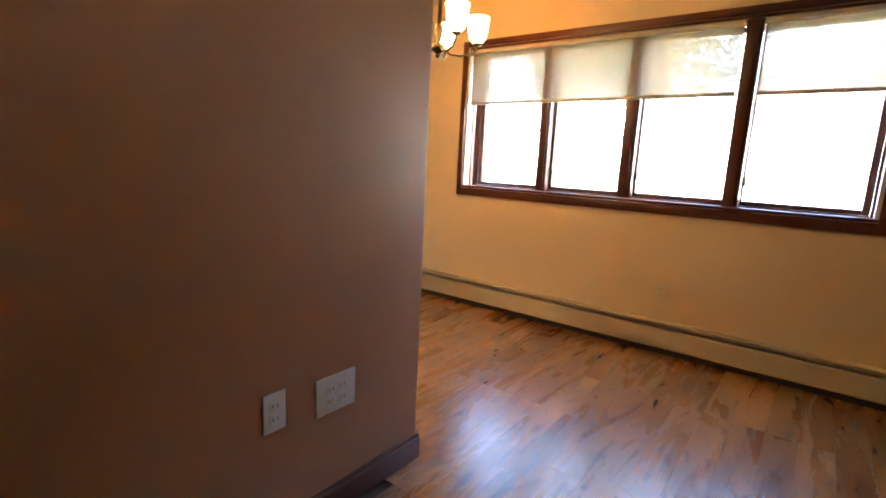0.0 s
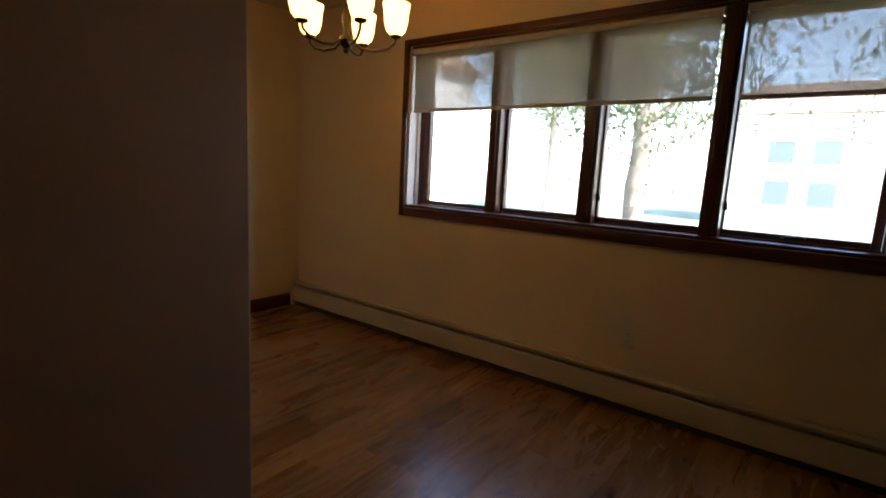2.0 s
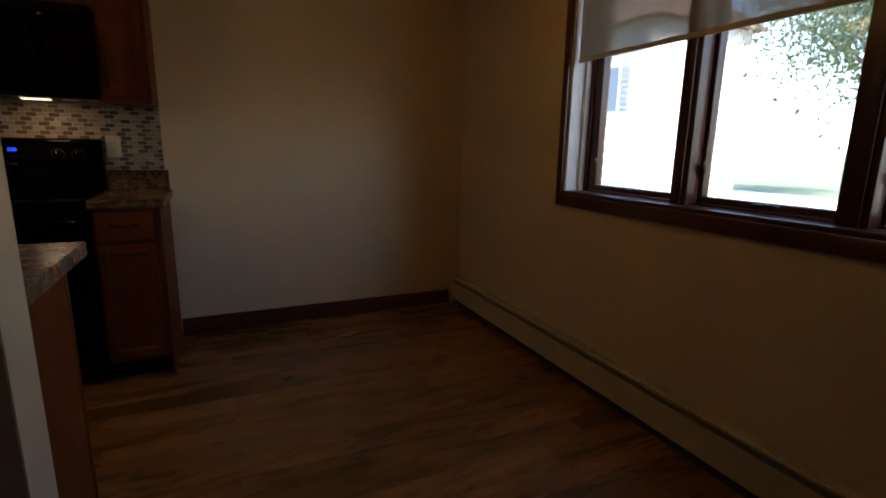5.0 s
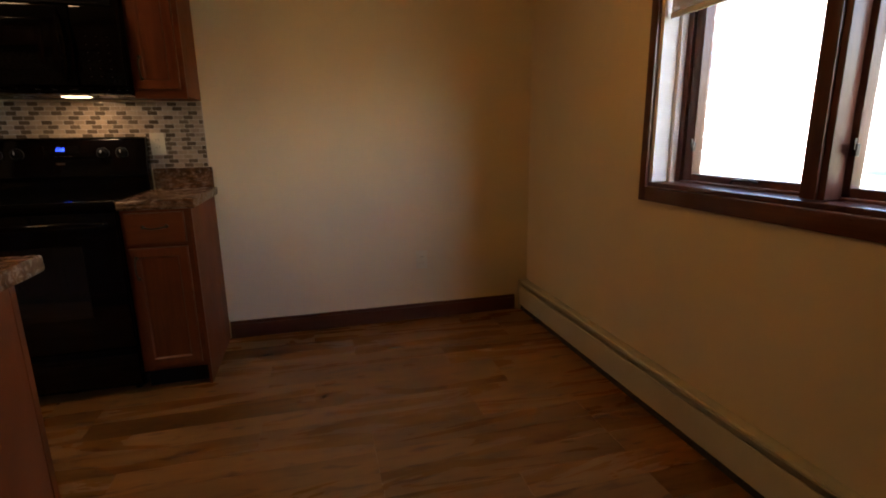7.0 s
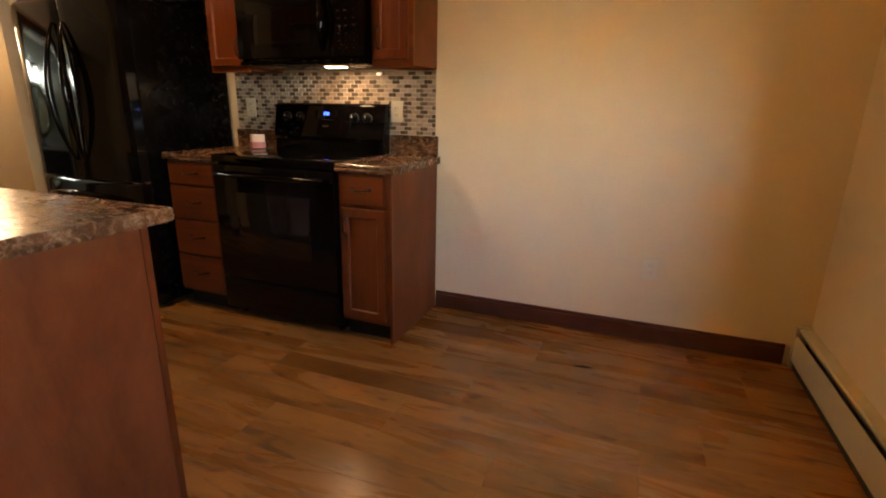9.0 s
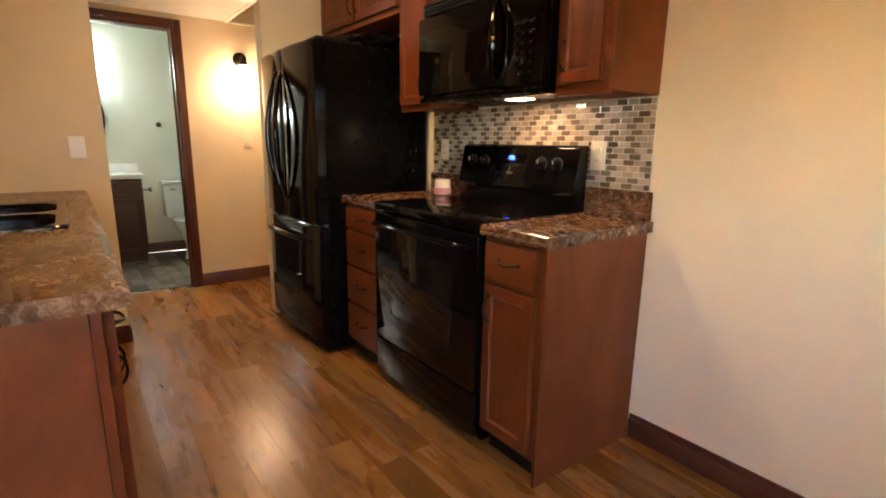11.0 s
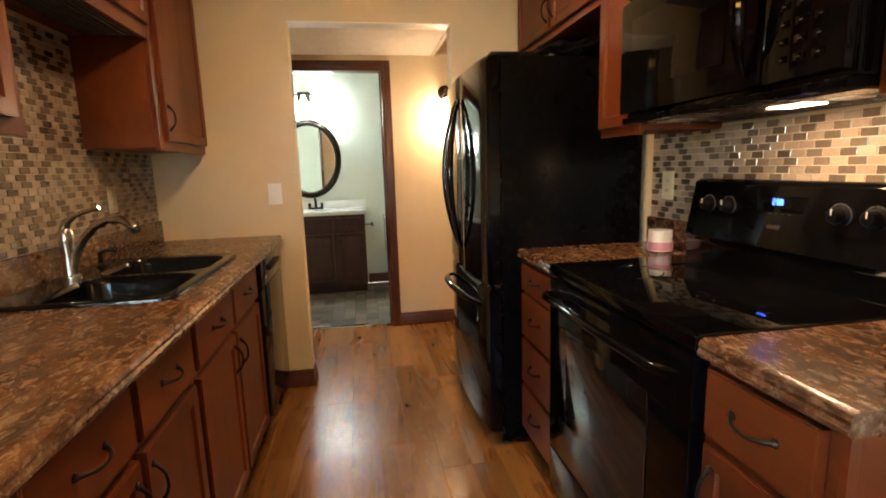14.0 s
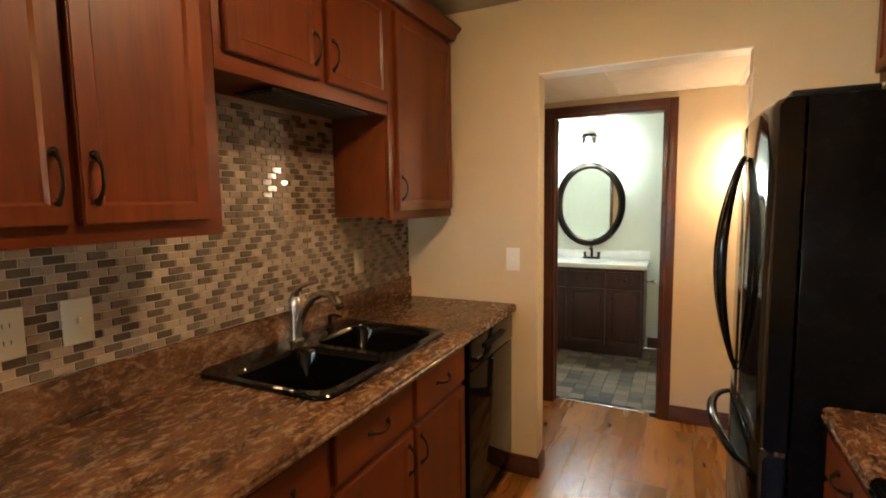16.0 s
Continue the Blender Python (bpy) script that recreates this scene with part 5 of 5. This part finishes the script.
def house(x0, x1, y0, y1, h, label, windows, shutters=False):
    t = thing("house", ((x0 + x1) / 2, (y0 + y1) / 2, -0.55), label, "house")
    part("wall", boxes((x0, x1, y0, y1, -0.55, h)), SIDING, t)
    bm = bmesh.new()
    ym = (y0 + y1) / 2
    xm = (x0 + x1) / 2
    q = [bm.verts.new(c) for c in ((x0 - 0.4, y0 - 0.4, h), (x1 + 0.4, y0 - 0.4, h), (x1 + 0.4, y1 + 0.4, h), (x0 - 0.4, y1 + 0.4, h), (xm, y0 + 1.5, h + 2.0), (xm, y1 - 1.5, h + 2.0))]
    for f in ((0, 1, 4), (1, 2, 5, 4), (2, 3, 5), (3, 0, 4, 5), (3, 2, 1, 0)):
        bm.faces.new([q[i] for i in f])
    bmesh.ops.recalc_face_normals(bm, faces=bm.faces)
    part("roof", bm, ROOFING, t, smooth=0)
    for a, b, z0, z1 in windows:
        wdw = part("window", boxes((x0 - 0.06, x0 - 0.001, a - 0.08, b + 0.08, z0 - 0.08, z1 + 0.08)), SIDING, t)
        part("pane", boxes((x0 - 0.075, x0 - 0.061, a, b, z0, z1)), DARKPANE, wdw)
        if shutters:
            for s0 in (a - 0.55, b + 0.12):
                sh = part("shutter", boxes((x0 - 0.05, x0 - 0.001, s0, s0 + 0.42, z0, z1)), SHUTTER, t, "grey louvred shutter")
                for i in range(8):
                    zz = z0 + 0.08 + i * (z1 - z0 - 0.16) / 7
                    part("louvre", boxes((x0 - 0.065, x0 - 0.051, s0 + 0.06, s0 + 0.36, zz - 0.05, zz + 0.03)), SHUTTER, sh)


house(25, 33, -14, 1.0, 4.6, "pale two-window-row house across the street with a brown roof", [(-2.5, -1.5, 2.4, 3.4), (-4.2, -3.2, 2.4, 3.4), (-2.5, -1.5, 0.5, 1.6), (-4.2, -3.2, 0.5, 1.6), (-8.5, -7.4, 0.6, 2.0)])
house(12, 17, 9.8, 20, 5.6, "pale neighbouring house with grey louvred shutters", [(11.2, 12.2, 2.6, 4.15), (15, 16, 2.6, 4.15)], True)

# ---- pieces of the setting ----
# outer brick reveal beside the window
bw = solo("wall_brick_outer", boxes((0.16, 0.262, W1 + 0.012, 0.12, -0.6, CEIL_Z + 0.4), (0.16, 0.262, -6.6, W0 - 0.012, -0.6, CEIL_Z + 0.4), (0.16, 0.262, W0 - 0.012, W1 + 0.012, -0.6, WZ0 - 0.03)),
          MORTAR, "outer brick facing round the window", "wall", kind="structure")
bme = mesh_of("brick", boxes((-0.046, 0.046, -0.097, 0.097, -0.0285, 0.0285), w=0.003, seg=1), BRICK, 0)
hme = mesh_of("brick_half", boxes((-0.046, 0.046, -0.046, 0.046, -0.0285, 0.0285), w=0.003, seg=1), BRICK, 0)
for i in range(26):
    for me, yy in ((bme, 0.105) if i % 2 else (hme, 0.054),):
        ob = new("brick", me)
        ob.location = (0.224, W1 + 0.004 + yy, 0.72 + i * 0.0675)
        ob.parent = bw


# mosaic tiles of the two backsplashes
def tile_mesh(name, mat, wx):
    bm = boxes((-wx / 2, wx / 2, -0.0025, 0.0025, -0.0102, 0.0102))
    bmesh.ops.bevel(bm, geom=list(bm.edges), offset=0.0012, segments=1, affect="EDGES")
    return mesh_of(name, bm, mat, 0)


PX, PZ = 0.0492, 0.0231
TM = {("s", "f"): tile_mesh("tile", STONE, 0.0464), ("g", "f"): tile_mesh("tile", GLASSTILE, 0.0464), ("s", "h"): tile_mesh("tile", STONE, 0.0218), ("g", "h"): tile_mesh("tile", GLASSTILE, 0.0218)}


def mosaic(name, areas, yw, s, near, label):
    """areas: x0, x1, z0, z1. Tiles with x inside near are parts, up to 300; the rest is one joined part."""
    rnd = random.Random(len(name) * 7 + 3)
    bed = solo(name, boxes(*[(a, b, min(yw + s * 0.0005, yw + s * 0.004), max(yw + s * 0.0005, yw + s * 0.004), c, d) for a, b, c, d in areas]), GROUT, label, "backsplash", kind="structure")
    rest = {"s": ([], []), "g": ([], [])}
    count = 0
    for a, b, c, d in areas:
        for r in range(int((d - c + 0.004) / PZ)):
            z = c + PZ * (r + 0.5) + 0.001
            shift = 0.5 * PX if r % 2 else 0.0
            x = a + 0.001 - shift
            turn = rnd.random() < 0.5
            while x < b - 0.012:
                x0, x1 = max(x, a + 0.001), min(x + PX, b - 0.001)
                full = x1 - x0 > PX * 0.75
                turn = (not turn) if rnd.random() < 0.86 else turn
                kind = "g" if turn and rnd.random() < 0.94 else "s"
                xc = (x0 + x1) / 2
                if x1 - x0 > PX * 0.35:
                    if near[0] < xc < near[1] and count < 300:
                        ob = new("tile", TM[(kind, "f" if full else "h")])
                        ob.location = (xc, yw + s * 0.0045, z)
                        ob.rotation_euler = (rnd.gauss(0, 0.022), 0, rnd.gauss(0, 0.006))
                        ob.parent = bed
                        count += 1
                    else:
                        vs, fs = rest[kind]
                        hx, hz, k = (x1 - x0) / 2 - 0.0014, 0.0102, len(vs)
                        y0, y1 = yw + s * 0.002, yw + s * 0.007
                        lean = rnd.gauss(0, 0.022) * hz
                        for yy, q, e in ((y0, 0.0, 0.0), (y1 - s * 0.0012, 0.0, lean), (y1, 0.0012, lean)):
                            vs += [(xc - hx + q, yy - e, z - hz + q), (xc + hx - q, yy - e, z - hz + q), (xc + hx - q, yy + e, z + hz - q), (xc - hx + q, yy + e, z + hz - q)]
                        for lv in (0, 4):
                            for i in range(4):
                                fs.append((k + lv + i, k + lv + (i + 1) % 4, k + lv + 4 + (i + 1) % 4, k + lv + 4 + i) if s < 0 else (k + lv + 4 + i, k + lv + 4 + (i + 1) % 4, k + lv + (i + 1) % 4, k + lv + i))
                        fs.append((k + 8, k + 9, k + 10, k + 11) if s < 0 else (k + 11, k + 10, k + 9, k + 8))
                x += PX
    for kind, mat in (("s", STONE_I), ("g", GLASSTILE_I)):
        me = bpy.data.meshes.new("tiles")
        me.from_pydata(rest[kind][0], [], rest[kind][1])
        me.materials.append(mat)
        ob = new("tiles", me)
        ob.parent = bed
        ob["kind"] = "stuff"


mosaic("backsplash_1", [(-3.345, -1.942, 1.0285, 1.376)], 0.0, -1, (-2.75, -1.9), "stone and glass mosaic backsplash behind the stove")
mosaic("backsplash_2", [(XO + 0.001, -2.03, 1.0285, 1.3524), (-3.612, -2.774, 1.3526, 1.80), (XO + 0.001, -3.6122, 1.3526, 1.376), (-2.7738, -2.03, 1.3526, 1.376)], YK, 1, (-3.3, -2.0), "stone and glass mosaic backsplash behind the sink")

# bathroom floor of patterned vinyl pieces
vb = bpy.data.objects["floor_bath_base"]
vm = {k: mesh_of("tile", boxes((-k[0] / 2 + 0.002, k[0] / 2 - 0.002, -k[1] / 2 + 0.002, k[1] / 2 - 0.002, -0.0075, 0.0), w=0.001, seg=1), VINYL, 0) for k in ((0.10, 0.10), (0.20, 0.10), (0.10, 0.20))}
rnd = random.Random(5)
for i in range(16):
    for j in range(12):
        x, y = XH - 0.16 - 0.1 * i, -2.1 + 0.1 * j
        if x > XB + 0.06:
            ob = new("tile", vm[(0.10, 0.10)])
            ob.location = (x, y, 0.0)
            ob.parent = vb

# laminate planks, running along the kitchen
fl = bpy.data.objects["floor"]
PWID = 0.128
rnd = random.Random(11)
lens = (0.92, 0.74, 0.52, 0.30)
pm = {}
for k in lens:
    bm = boxes((-k / 2 + 0.0003, k / 2 - 0.0003, -PWID / 2 + 0.0003, PWID / 2 - 0.0003, -0.0095, 0.0))
    pm[k] = mesh_of("plank", bm, PLANK, 0)
count = 0
far = []
y = 1.08 - PWID / 2
while y > -6.6:
    x = -0.002
    first = True
    lo = XH - 0.095 if D0 < y < D1 else (XH if y > YK else -6.2)
    while x > lo:
        k = rnd.choice(lens[1:]) if first else lens[0]
        first = False
        if y > 0 and x - k > XO - 0.11:
            x -= k
            continue
        if y > 0 or x - k < lo:
            far.append((max(x - k, lo) + 0.0003, min(x, XO - 0.11 if y > 0 else x) - 0.0003, y - PWID / 2 + 0.0003, y + PWID / 2 - 0.0003))
            x -= k
            continue
        if YL < y < YK and x - k < XE - 0.02 and x < XE:
            break
        near_zone = y > -3.9
        ob = new("plank", pm[k]) if near_zone and count < 300 else None
        if ob:
            ob.location = (x - k / 2, y, 0.0)
            ob.parent = fl
            count += 1
        else:
            far.append((x - k + 0.0003, x - 0.0003, y - PWID / 2 + 0.0003, y + PWID / 2 - 0.0003))
        x -= k
    y -= PWID
vs, fs = [], []
for a, b, c, d in far:
    k = len(vs)
    vs += [(a, c, 0), (b, c, 0), (b, d, 0), (a, d, 0)]
    fs.append((k, k + 1, k + 2, k + 3))
me = bpy.data.meshes.new("planks")
me.from_pydata(vs, [], fs)
me.materials.append(PLANK)
ob = new("planks", me)
ob.parent = fl
ob["kind"] = "stuff"
